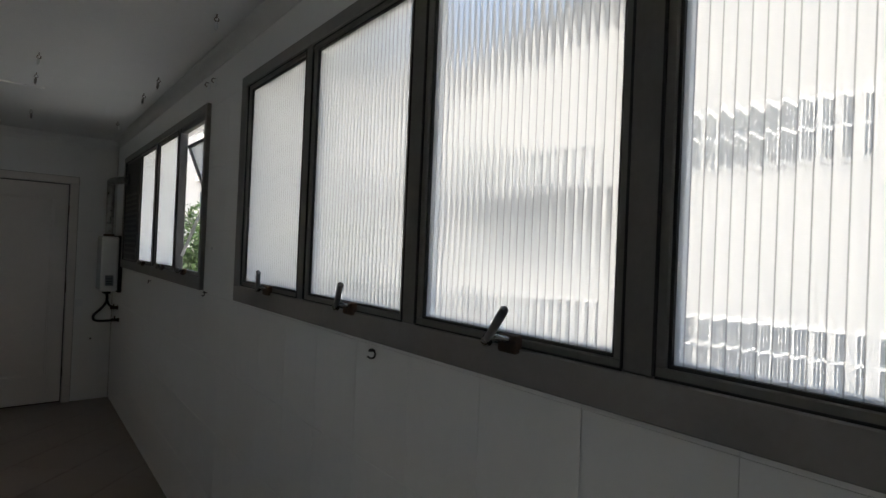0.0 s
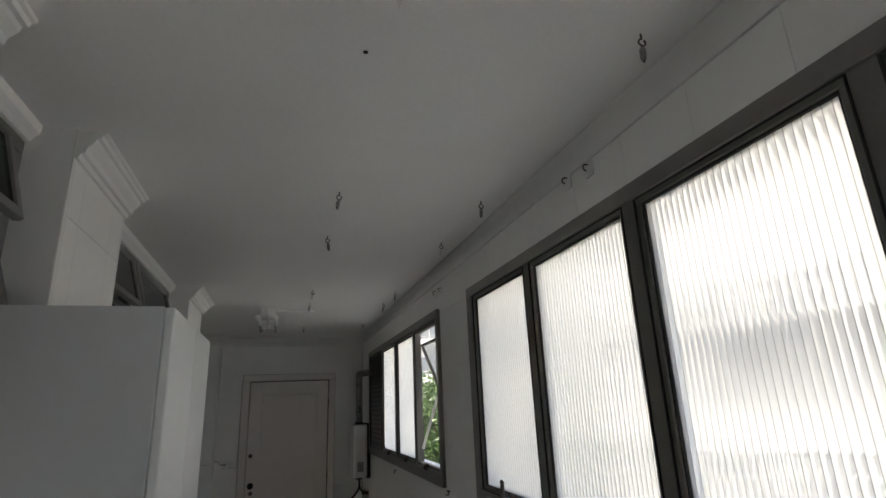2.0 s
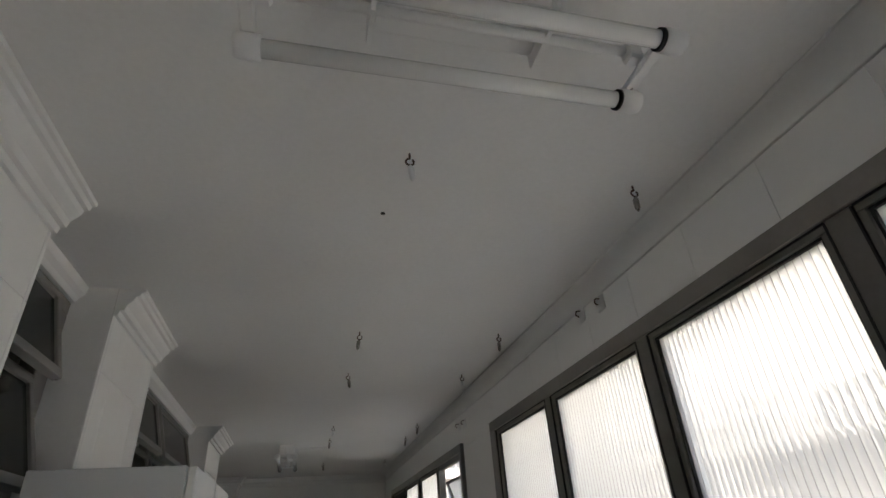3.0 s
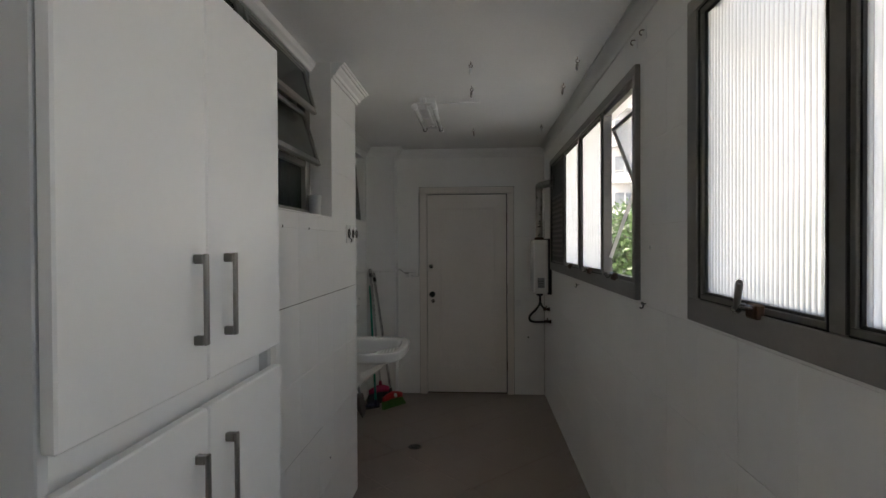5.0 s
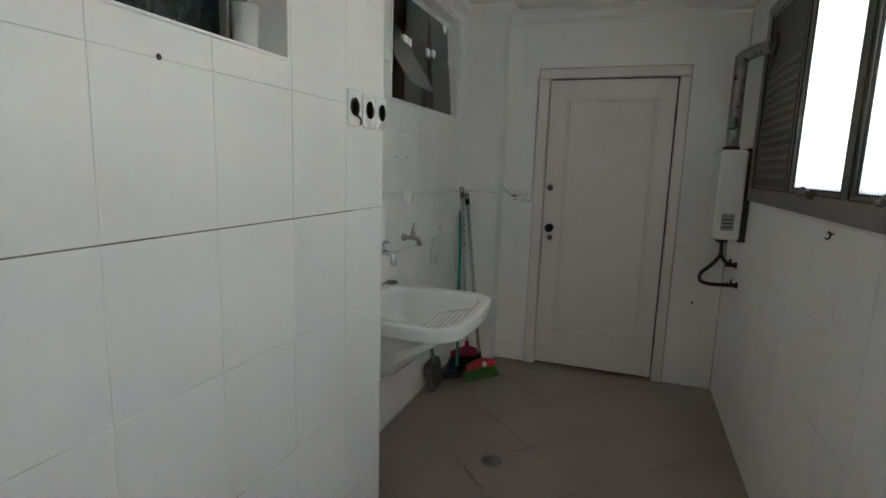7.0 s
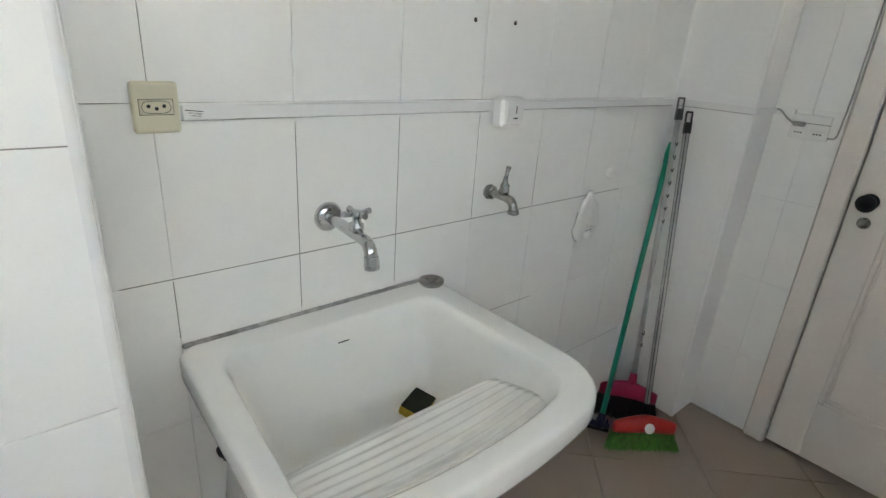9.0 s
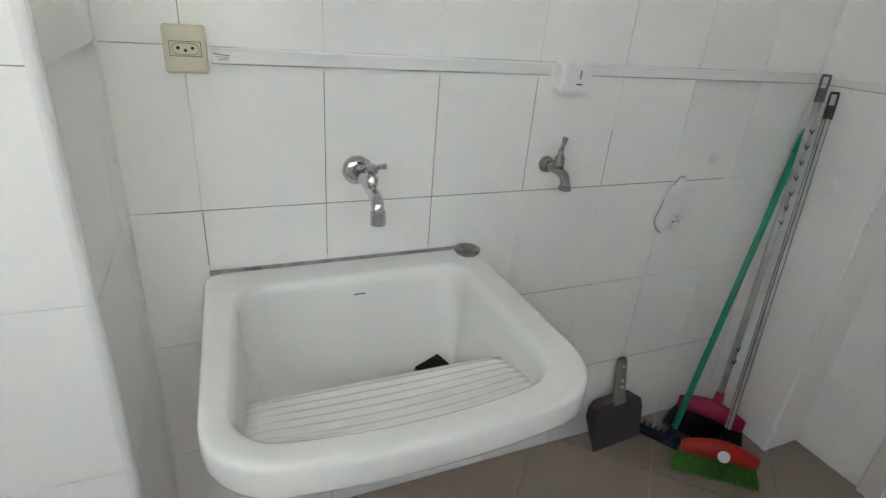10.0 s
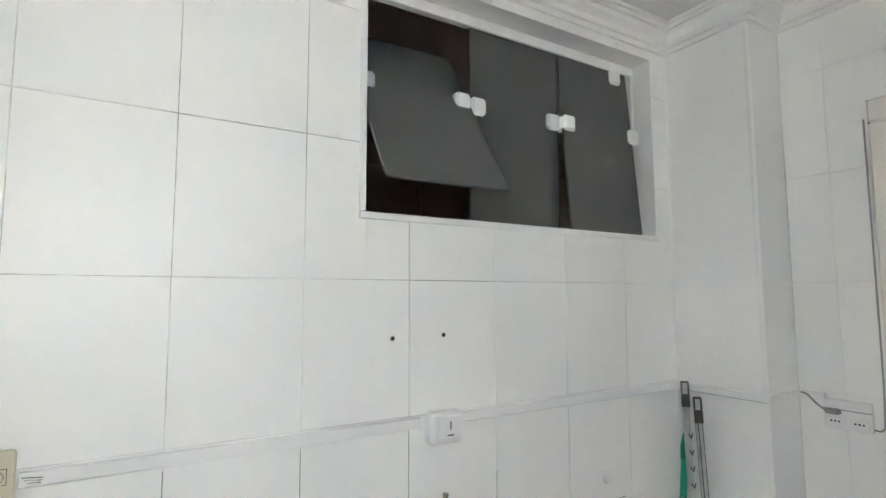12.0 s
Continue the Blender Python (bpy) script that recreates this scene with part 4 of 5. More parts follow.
d = thing("double_socket", "white double wall socket with a grey plug and cable", "socket", at=(-1.405, 0, 1.262))
part("plate", boxes(((-0.06, -0.010, -0.042), (0.062, -0.001, 0.042)), bevel=0.002), WHITE_PLASTIC, d)
for x in (-0.03, 0.03):
    part("insert", boxes(((x - 0.025, -0.0125, -0.032), (x + 0.025, -0.0095, -0.010)), bevel=0.001), WHITE_PLASTIC, d)
    for k in (-0.010, 0, 0.010):
        part("pin_hole", lathe((x + k, -0.0124, -0.021), (0, -1, 0), [(0.003, 0), (0.003, 0.0006)], 8), BLACK, d)
part("rule", boxes(((-0.06, -0.0108, 0.012), (0.062, -0.0098, 0.0135))), GASKET_AND_SHADE, d)
bm = bmesh.new()
add_box(bm, (-0.05, -0.032, 0.000), (-0.012, -0.011, 0.016), 0.004)
part("plug", bm, CABLE, d)
part("cable", tube(curve_pts([(-0.05, -0.02, 0.008), (-0.075, -0.016, 0.022), (-0.1, -0.014, 0.045), (-0.118, -0.014, 0.05)]), 0.003, 8), CABLE, d)
part("cable", tube(curve_pts([(0.06, -0.006, -0.03), (0.085, -0.012, -0.025), (0.094, -0.022, 0.02), (0.098, -0.024, 0.2), (0.098, -0.024, 0.85)]), 0.0025, 6), CABLE, d)
sw = thing("light_switch", "small white wall plate beside the door", "switch", at=(-0.277, 0, 0.956))
part("plate", boxes(((-0.03, -0.009, -0.035), (0.03, -0.001, 0.035)), bevel=0.002), WHITE_PLASTIC, sw)
part("rocker", boxes(((-0.012, -0.012, -0.014), (0.012, -0.0085, 0.014)), bevel=0.001), WHITE_PLASTIC, sw)
for k, y in enumerate((-2.375, -2.275, -2.186)):
    o = thing("round_socket", "old white wall plate with a black round socket", "socket", "three sockets on the pillar", at=(XP, y, 1.64))
    part("plate", boxes(((0.001, -0.037, -0.056), (0.010, 0.037, 0.056)), bevel=0.004), WHITE_PLASTIC, o)
    part("hole", lathe((0.0095, 0, 0.004), (1, 0, 0), [(0.026, 0), (0.028, 0.003), (0.024, 0.005), (0.022, 0.0005)], 20), BLACK, o, "round black socket")
    if k == 0:
        part("wire", tube(curve_pts([(0.010, 0.015, -0.02), (0.022, 0.02, -0.035), (0.014, 0.028, -0.05)]), 0.003, 6), BLACK, o)

# ---- wall repairs, plugs and screw holes ----
bm = bmesh.new()
rnd = random.Random(4)
outline = []
for k in range(26):
    a = 2 * math.pi * k / 26
    r = 0.070 * (1 + 0.07 * math.sin(3 * a + 0.6) + 0.26 * rnd.random())
    outline.append((r * math.cos(a) * (0.88 - 0.34 * math.sin(a)), r * math.sin(a) * 1.12))
rings = []
for h, s, dz in ((0.0005, 1.0, 0), (0.007, 0.96, 0), (0.013, 0.86, 0.0), (0.015, 0.66, -0.004), (0.022, 0.42, -0.014), (0.026, 0.2, -0.02)):
    rings.append([(XN + h * (0.75 + 0.5 * rnd.random()) if s < 1 else XN + h, -0.641 + y * s, 0.912 + z * s + dz) for y, z in outline])
add_loft(bm, rings)
solid("plaster_patch", bm, MOULDING, "rough lump of white filler over an old pipe hole", "patch")
rim = [(XN + 0.0018, -0.641 + y * 1.02, 0.912 + z * 1.02) for y, z in outline]
solid("plaster_crack", tube(rim[6:11], 0.0011, 5), SEALANT_GREY, "dark crack along the edge of the filler", "crack", "cracks round the filler")
solid("plaster_crack", tube(rim[12:19], 0.0016, 5), SEALANT_GREY, "dark crack along the lower edge of the filler", "crack", "cracks round the filler")
solid("plaster_crack", tube([(XN + 0.019, -0.66, 0.862), (XN + 0.022, -0.645, 0.868), (XN + 0.02, -0.628, 0.862), (XN + 0.018, -0.615, 0.872)], 0.0028, 5), GASKET_AND_SHADE, "dark hollow beside the plugged pipe", "crack", "cracks round the filler")
bm = lathe((XN + 0.004, -0.64, 0.848), (1, 0, -0.2), [(0.017, 0), (0.019, 0.014), (0.012, 0.026), (0.004, 0.024)], 12)
solid("pipe_stub", bm, PLASTER, "plugged pipe end smeared with filler", "pipe")
bm = lathe((XN, -0.542, 1.062), (1, 0, 0), [(0.02, 0.0005), (0.017, 0.009), (0.010, 0.017), (0.006, 0.012), (0.002, 0.012)], 9)
solid("wall_plug", bm, PLASTER, "small filler-smeared wall plug", "wall plug")


def screw_hole(p, axis, r=0.006, label="dark screw hole with a worn plug in the tile"):
    bm = lathe(Vector(p), axis, [(r, 0.0004), (r, 0.0016), (r * 0.5, 0.0022), (r * 0.2, 0.0012)], 10)
    solid("wall_plug", bm, BLACK, label, "wall plug", "old screw holes")


for y, z in ((-1.263, 1.509), (-1.12, 1.512)):
    screw_hole((XN, y, z), (1, 0, 0), 0.0055)
for y, z in ((-3.417, 1.654), (-3.088, 1.653), (-3.495, 1.25), (-3.475, 1.25), (-2.769, 0.452)):
    screw_hole((XP, y, z), (1, 0, 0), 0.006)
screw_hole((-0.17, 0, 0.60), (0, -1, 0), 0.008)
solid("wall_plug", lathe((0, -3.33, 1.56), (-1, 0, 0), [(0.009, 0.0004), (0.008, 0.002), (0.003, 0.0028)], 10), PANEL_GREY, "grey filler-smeared plug in the tiles", "wall plug", "old screw holes")
screw_hole((-0.747, -5.204, H), (0, 0, -1), 0.006, "dark screw hole in the ceiling")

bm = lathe((XN, -1.948, 0.55), (1, 0, 0), [(0.015, 0.0005), (0.015, 0.015), (0.010, 0.018), (0.010, 0.035), (0.007, 0.036), (0.006, 0.025)], 14)
solid("pipe_outlet", bm, BLACK, "short black pipe end in the wall under the sink", "pipe")
solid("tile_chip", tube([(XN + 0.001, -1.545, 0.160), (XN + 0.001, -1.53, 0.165), (XN + 0.001, -1.517, 0.172)], 0.003, 5), GASKET_AND_SHADE, "dark chip in the wall tile below the sink", "chip")

# ---- brooms and dustpan ----


def pole(name_mat, a, b, r, parent):
    return part("pole", tube([a, b], r, 14), name_mat, parent)


def bristles(bm, c, along, half, depth, top, n, seed, splay=0.03, r=0.0022):
    rnd = random.Random(seed)
    al = Vector(along).normalized()
    ac = Vector((-al.y, al.x, 0))
    for k in range(n):
        t = rnd.uniform(-1, 1)
        s = rnd.uniform(-1, 1)
        a = Vector(c) + al * half * t + ac * depth * s + Vector((0, 0, top - 0.012 * t * t))
        b = Vector(c) + al * (half * t * 1.22 + rnd.gauss(0, 0.006)) + ac * (depth * s * 1.3 + splay * (0.6 + 0.4 * s) + rnd.gauss(0, 0.005)) + Vector((0, 0, 0.003 + rnd.random() * 0.006))
        add_tube(bm, [a, (a + b) / 2 + ac * 0.006, b], [r, r, r * 0.6], 3, False)


def broom_head(bm, c, along, half, depth, z0, z1):
    """A domed block with rounded ends."""
    al = Vector(along).normalized()
    ac = Vector((-al.y, al.x, 0))
    rings = []
    for t in (-1, -0.97, -0.9, -0.6, -0.3, -0.12, 0, 0.12, 0.3, 0.6, 0.9, 0.97, 1):
        w = depth * (1 - 0.6 * max(0, abs(t) - 0.85) / 0.15)
        zt = z1 - (z1 - z0) * (0.55 * abs(t) ** 1.5)
        zb = z0 - 0.012 * t * t
        rings.append([tuple(Vector(c) + al * half * t + ac * (w * u) + Vector((0, 0, zb + (zt - zb) * v))) for u, v in ((-1, 0), (1, 0), (1.02, 0.35), (0.7, 0.85), (0, 1), (-0.7, 0.85), (-1.02, 0.35))])
    add_loft(bm, rings)


# hanging cap: a sleeve with an open loop on top
CAP = (((-0.0125, -0.0115, 0), (0.0125, 0.0115, 0.042)), ((-0.013, -0.006, 0.042), (-0.008, 0.006, 0.078)), ((0.008, -0.006, 0.042), (0.013, 0.006, 0.078)), ((-0.013, -0.006, 0.078), (0.013, 0.006, 0.084)))
red = thing("red_broom", "red broom with green bristles and a striped chrome pole", "broom", "brooms in the corner")
c = (-1.522, -0.462, 0)
al = (0.62, 0.78, 0)
bm = bmesh.new()
broom_head(bm, c, al, 0.125, 0.024, 0.085, 0.15)
head = part("head", bm, RED, red)
part("sticker", lathe((-1.490, -0.487, 0.118), (0.72, -0.57, 0.35), [(0.020, 0), (0.020, 0.0015)], 18), WHITE_PLASTIC, head, "round white sticker")
bm = bmesh.new()
bristles(bm, c, al, 0.118, 0.018, 0.092, 620, 7, -0.045)
tagged(part("bristles", bm, GREEN_BRISTLE, red), kind="stuff")
p0, p1 = Vector((-1.545, -0.425, 0.135)), Vector((-1.743, -0.203, 1.205))
pole(SILVER_POLE, p0, p1, 0.011, red)
bm = bmesh.new()
dirn = (p1 - p0).normalized()
for k in range(5):
    a = 2 * math.pi * k / 5
    o = Vector((math.cos(a), math.sin(a), 0)) * 0.0108
    add_tube(bm, [p0 + o, p1 + o], 0.0016, 4)
part("stripe", bm, BLACK, red, "dark lengthwise stripes")
part("socket", tube([p0 - dirn * 0.03, p0 + dirn * 0.035], [0.018, 0.014], 14), BLACK, red)
part("cap", boxes(*CAP, bevel=0.002), BLACK, red, "black hanging cap").matrix_basis = Matrix.Translation(p1 - dirn * 0.01) @ dirn.to_track_quat("Z", "Y").to_matrix().to_4x4()

mag = thing("magenta_broom", "magenta broom with black bristles and a silver pole", "broom", "brooms in the corner")
c = (-1.665, -0.36, 0)
al = (0.84, 0.54, 0)
bm = bmesh.new()
broom_head(bm, c, al, 0.115, 0.024, 0.115, 0.185)
part("head", bm, MAGENTA, mag)
bm = bmesh.new()
bristles(bm, c, al, 0.112, 0.018, 0.12, 520, 9, -0.03)
tagged(part("bristles", bm, BLACK_BRISTLE, mag), kind="stuff")
p0, p1 = Vector((-1.660, -0.35, 0.17)), Vector((-1.788, -0.203, 1.27))
pole(SILVER_POLE, p0, p1, 0.011, mag)
dirn = (p1 - p0).normalized()
part("socket", tube([p0 - dirn * 0.01, p0 + dirn * 0.05], [0.02, 0.013], 14), MAGENTA, mag)
for k in range(9):
    o = p1 - dirn * (0.12 + 0.05 * k + (0.42 if k > 6 else 0))
    part("chevron", tube([o + Vector((0.010, -0.010, 0.008)), o + Vector((0.0128, 0.0, -0.006)), o + Vector((0.010, 0.010, 0.008))], 0.002, 5), BLACK, mag)
part("cap", boxes(*CAP, bevel=0.002), CAP_GREY, mag, "grey hanging cap").matrix_basis = Matrix.Translation(p1 - dirn * 0.03) @ dirn.to_track_quat("Z", "Y").to_matrix().to_4x4()

sq = thing("floor_squeegee", "navy floor squeegee with a green pole", "squeegee", "brooms in the corner")
a, b = Vector((-1.80, -0.60, 0.02)), Vector((-1.645, -0.50, 0.02))
bar = (b - a).normalized()
bm = tube([a + Vector((0, 0, 0.012)), b + Vector((0, 0, 0.012))], 0.013, 8)
for k in range(9):
    q = a + (b - a) * (k + 0.5) / 9 + Vector((0, 0, 0.02))
    add_tube(bm, [q, q + Vector((-0.004, 0.006, 0.018))], [0.005, 0.003], 6)
part("bar", bm, NAVY, sq)
part("blade", boxes(((0, -0.004, -0.0195), ((b - a).length, 0.004, 0.0)), bevel=0.001), BLACK, sq).matrix_basis = Matrix.Translation(a) @ Matrix.Rotation(math.atan2(bar.y, bar.x), 4, "Z")
p0, p1 = Vector((-1.678, -0.515, 0.05)), Vector((-1.79, -0.212, 1.135))
pole(GREEN_POLE, p0, p1, 0.011, sq)
dirn = (p1 - p0).normalized()
part("socket", tube([p0 - dirn * 0.035, p0 + dirn * 0.03], [0.018, 0.015], 12), NAVY, sq)
part("cap", tube([p1 - dirn * 0.06, p1 - dirn * 0.02, p1 + dirn * 0.02], [0.0125, 0.014, 0.008], 12), GREEN_POLE, sq)

pan = thing("dustpan", "dark brown plastic dustpan leaning on the tiled wall", "dustpan", at=(-1.75, -0.70, 0.0))
pan.rotation_euler = (0, radians(-11), radians(4))
bm = bmesh.new()
sil = [(-0.112, 0.0), (0.112, 0.0), (0.115, 0.12), (0.105, 0.16), (0.08, 0.178), (-0.08, 0.178), (-0.105, 0.16), (-0.115, 0.12)]
add_loft(bm, [[(0.0, y, z) for y, z in sil], [(0.005, y, z) for y, z in sil]], True, True, False)
for (ya, za), (yb, zb3) in zip(sil[1:], sil[2:] + sil[:1]):
    add_loft(bm, [[(0.0, ya, za), (-0.045 * min(1, za / 0.12 + 0.02), ya, za), (-0.045 * min(1, za / 0.12 + 0.02), ya * 0.96, za * 0.985), (0.0, ya * 0.96, za * 0.985)],
                  [(0.0, yb, zb3), (-0.045 * min(1, zb3 / 0.12 + 0.02), yb, zb3), (-0.045 * min(1, zb3 / 0.12 + 0.02), yb * 0.96, zb3 * 0.985), (0.0, yb * 0.96, zb3 * 0.985)]], True, True, False)
part("scoop", bm, DUSTPAN, pan)
bm = bmesh.new()
add_loft(bm, [[(x, y * w, z) for x, y in ((-0.012, -1), (0.004, -1), (0.008, 0), (0.004, 1), (-0.012, 1))] for z, w in ((0.165, 0.04), (0.185, 0.026), (0.21, 0.02), (0.30, 0.019), (0.335, 0.018), (0.345, 0.012))])
h = part("handle", bm, DUSTPAN_HANDLE, pan, "grey handle with holes")
for z in (0.235, 0.26, 0.315):
    part("hole", lathe((0.0062, 0, z), (1, 0, 0), [(0.006, 0), (0.006, 0.0025)], 10), WHITE_PLASTIC, h)

# ---- floor drain ----
dr = thing("floor_drain", "round chrome floor drain grate set in the tiles", "drain", at=(-1.185, -1.454, 0))
part("ring", lathe((0, 0, 0.0), (0, 0, 1), [(0.052, 0.0002), (0.052, 0.003), (0.044, 0.004), (0.042, 0.001)], 32), WORN_CHROME, dr)
part("well", lathe((0, 0, 0.0), (0, 0, 1), [(0.042, 0.0004), (0.042, 0.0014)], 32), BLACK, dr)
for k in range(7):
    x = -0.033 + 0.011 * k
    ln = math.sqrt(0.042 ** 2 - x * x)
    part("bar", boxes(((x - 0.0028, -ln, 0.0016), (x + 0.0028, ln, 0.0034)), bevel=0.0006), WORN_CHROME, dr)

# ---- gas water heater ----
heat = thing("gas_water_heater", "slim white gas water heater with a foil flue and black hoses", "water heater", at=(0, -0.385, 1.105))
part("body", boxes(((-0.170, -0.165, 0.0), (-0.035, 0.165, 0.505)), bevel=0.012), HEATER, heat)
# plate coloured black: shade between the heater and the wall
part("back_plate", boxes(((-0.035, -0.15, -0.01), (-0.0012, 0.15, 0.515))), GASKET_AND_SHADE, heat, "mounting plate coloured black for the shade behind the heater")
part("label", boxes(((-0.135, -0.1665, 0.055), (-0.07, -0.1652, 0.15))), LABEL_GREY, heat, "grey rating label")
for k in range(3):
    part("print_line", boxes(((-0.128, -0.1672, 0.07 + 0.022 * k), (-0.078, -0.1664, 0.076 + 0.022 * k))), BLACK, heat)
part("collar", lathe((-0.10, 0, 0.505), (0, 0, 1), [(0.045, 0), (0.045, 0.02), (0.034, 0.025)], 20), RUST, heat)
bm = bmesh.new()
pts = curve_pts([(-0.10, 0.0, 0.52), (-0.10, 0.0, 0.74), (-0.10, 0.0, 0.95), (-0.100, -0.012, 0.995), (-0.094, -0.055, 1.02), (-0.012, -0.335, 1.02)], 16)
add_tube(bm, pts, [0.0315 + 0.003 * (k % 2) for k in range(len(pts))], 18)
part("flue", bm, FOIL, heat, "corrugated foil flue pipe")
part("burner_neck", boxes(((-0.13, -0.05, -0.03), (-0.07, 0.05, 0.0)), bevel=0.006), BLACK, heat)
part("gas_hose", tube(curve_pts([(-0.10, -0.03, -0.02), (-0.10, -0.04, -0.10), (-0.14, -0.06, -0.16), (-0.20, -0.08, -0.22), (-0.19, -0.09, -0.265), (-0.12, -0.09, -0.275), (-0.04, -0.09, -0.27), (0.0, -0.09, -0.27)]), 0.011, 10), RUBBER, heat)
part("water_hose", tube(curve_pts([(-0.09, 0.04, -0.02), (-0.085, 0.04, -0.10), (-0.06, 0.02, -0.15), (0.0, 0.0, -0.165)]), 0.009, 10), RUBBER, heat)
for z, y in ((-0.165, 0.0), (-0.27, -0.09)):
    part("valve", lathe((-0.001, y, z), (-1, 0, 0), [(0.02, 0), (0.018, 0.01), (0.013, 0.014), (0.013, 0.05), (0.017, 0.054), (0.012, 0.062)], 12), RUST, heat)
    part("valve_lever", tube([(-0.036, y, z), (-0.036, y - 0.004, z + 0.035)], [0.007, 0.005], 8), RUST, heat)

# ---- tube lamps ----


def tube_lamp(at, turn, label, length=0.60):
    lamp = thing("tube_lamp", label, "ceiling lamp", "tube lamps", at)
    lamp.rotation_euler = (0, 0, radians(turn))
    half = length / 2
    part("ballast", boxes(((-0.13, -0.05, -0.062), (0.13, 0.05, -0.001)), bevel=0.006), WHITE_PLASTIC, lamp, "white ballast box")
    part("spine", tube([(-half + 0.02, 0, -0.075), (half - 0.02, 0, -0.075)], 0.008, 10), WHITE_PLASTIC, lamp)
    part("bracket", boxes(((-0.135, -0.055, -0.082), (-0.128, 0.055, -0.002))), WHITE_PLASTIC, lamp)
    part("bracket", boxes(((0.128, -0.055, -0.082), (0.135, 0.055, -0.002))), WHITE_PLASTIC, lamp)
    for y in (-0.06, 0.06):
        part("tube", tube([(-half + 0.02, y, -0.118), (half - 0.02, y, -0.118)], 0.0135, 18), TUBE_GLASS, lamp, "unlit milky fluorescent tube")
        for s in (-1, 1):
            part("end_cap", lathe((s * (half - 0.03), y, -0.118), (s, 0, 0), [(0.015, 0), (0.0185, 0.001), (0.019, 0.03), (0.017, 0.036), (0.004, 0.037)], 18), WHITE_PLASTIC, lamp)
        part("end_ring", lathe((half - 0.036, y, -0.118), (1, 0, 0), [(0.0145, 0), (0.0172, 0.001), (0.0172, 0.0065)], 18), GASKET_AND_SHADE, lamp, "dark ring where the tube meets its cap")
    for s in (-1, 1):
        part("arm", boxes(((s * (half - 0.012) - 0.011, -0.06, -0.106), (s * (half - 0.012) + 0.011, 0.06, -0.095)), bevel=0.003), WHITE_PLASTIC, lamp)
        part("clip", boxes(((s * (half - 0.03) - 0.014, -0.012, -0.095), (s * (half - 0.03) + 0.014, 0.012, -0.06)), bevel=0.004), WHITE_PLASTIC, lamp)
    part("wire", tube(curve_pts([(half - 0.012, -0.05, -0.108), (half - 0.004, 0.0, -0.085), (half - 0.012, 0.05, -0.108)]), 0.003, 6), CABLE, lamp)
    return lamp


tube_lamp((-0.716, -5.825, H), 0, "white two-tube fluorescent fitting, unlit, near the entrance", 0.62)
tube_lamp((-1.023, -1.85, H), 90, "white two-tube fluorescent fitting, unlit, over the sink", 0.70)
solid("ceiling_conduit", boxes(((-0.96, -1.85, H - 0.012), (-0.67, -1.835, H - 0.001)), bevel=0.002), CEILING, "thin cable strip painted over on the ceiling", "conduit")

# ---- clothes-line hooks ----


def hook(at, seed):
    rnd = random.Random(seed)
    h = thing("ceiling_hook", "small dark screw hook with a clothes-line pulley hanging from the ceiling", "hook", "clothes-line hooks", at)
    h.scale = (0.82, 0.82, 0.82)
    part("screw", tube([(0, 0, 0), (0, 0, -0.018)], 0.003, 6), RUST, h)
    ring = [(0.011 * math.cos(a), 0, -0.028 + 0.011 * math.sin(a)) for a in (radians(90 + 40 * k) for k in range(9))]
    part("eye", tube(ring, 0.0026, 6), RUST, h)
    x = rnd.uniform(-0.006, 0.006)
    part("pulley", tube([(0, 0, -0.038), (x, 0.004, -0.048), (x * 1.6, 0.006, -0.075), (x * 1.8, 0.006, -0.086)], [0.003, 0.009, 0.008, 0.003], 8), WORN_CHROME if seed % 3 else WHITE_PLASTIC, h)
    return h


for k, (y, y2) in enumerate(((-5.44, -5.408), (-4.375, -4.388), (-3.835, -3.82), (-2.64, -2.67), (-2.2, -2.215), (-1.02, -1.10))):
    hook((-0.722, y, H), k)
    hook((-0.160, y2, H), k + 10)
for y, z in ((-3.278, 1.324), (-4.92, 1.302), (-1.85, 1.289)):
    r = thing("wall_ring", "small black open ring hook screwed into the tiles", "hook", "ring hooks", at=(0, y, z))
    ring = [(-0.018 - 0.001 * k, -0.016 + 0.02 * math.cos(a), 0.012 * math.sin(a)) for k, a in enumerate(radians(20 + 36 * j) for j in range(9))]
    part("ring", tube(ring, 0.0027, 6), BLACK, r)
    part("screw", tube([(-0.001, 0.0, 0.004), ring[0]], 0.0027, 6), BLACK, r)
for y, z in ((-4.79, 2.482), (-4.92, 2.47), (-3.153, 2.440), (-3.275, 2.435)):
    r = thing("adhesive_hook", "small clear plastic hook stuck to the tiles", "hook", "clear hooks", at=(0, y, z))
    part("pad", boxes(((-0.005, -0.022, -0.026), (-0.001, 0.022, 0.022)), bevel=0.001), CLOUDED, r)
    part("hook", tube(curve_pts([(-0.004, 0, 0.014), (-0.02, 0, 0.012), (-0.024, 0, -0.002), (-0.014, 0, -0.008)]), 0.0022, 6), RUST, r)

# ---- tumbler on the ledge ----
bm = lathe((-1.545, -2.765, LEDGE + 0.0045), (0, 0, 1), [(0.026, 0), (0.028, 0.002), (0.034, 0.11), (0.032, 0.11), (0.026, 0.008), (0.004, 0.007)], 24)
t = solid("glass_tumbler", bm, CLOUDED, "clouded glass tumbler standing on the window ledge", "glass")

# ---- tiles, last ----
TILE_W, TILE_H, GAP = 0.262, 0.33, 0.0011
tile_cache = {}


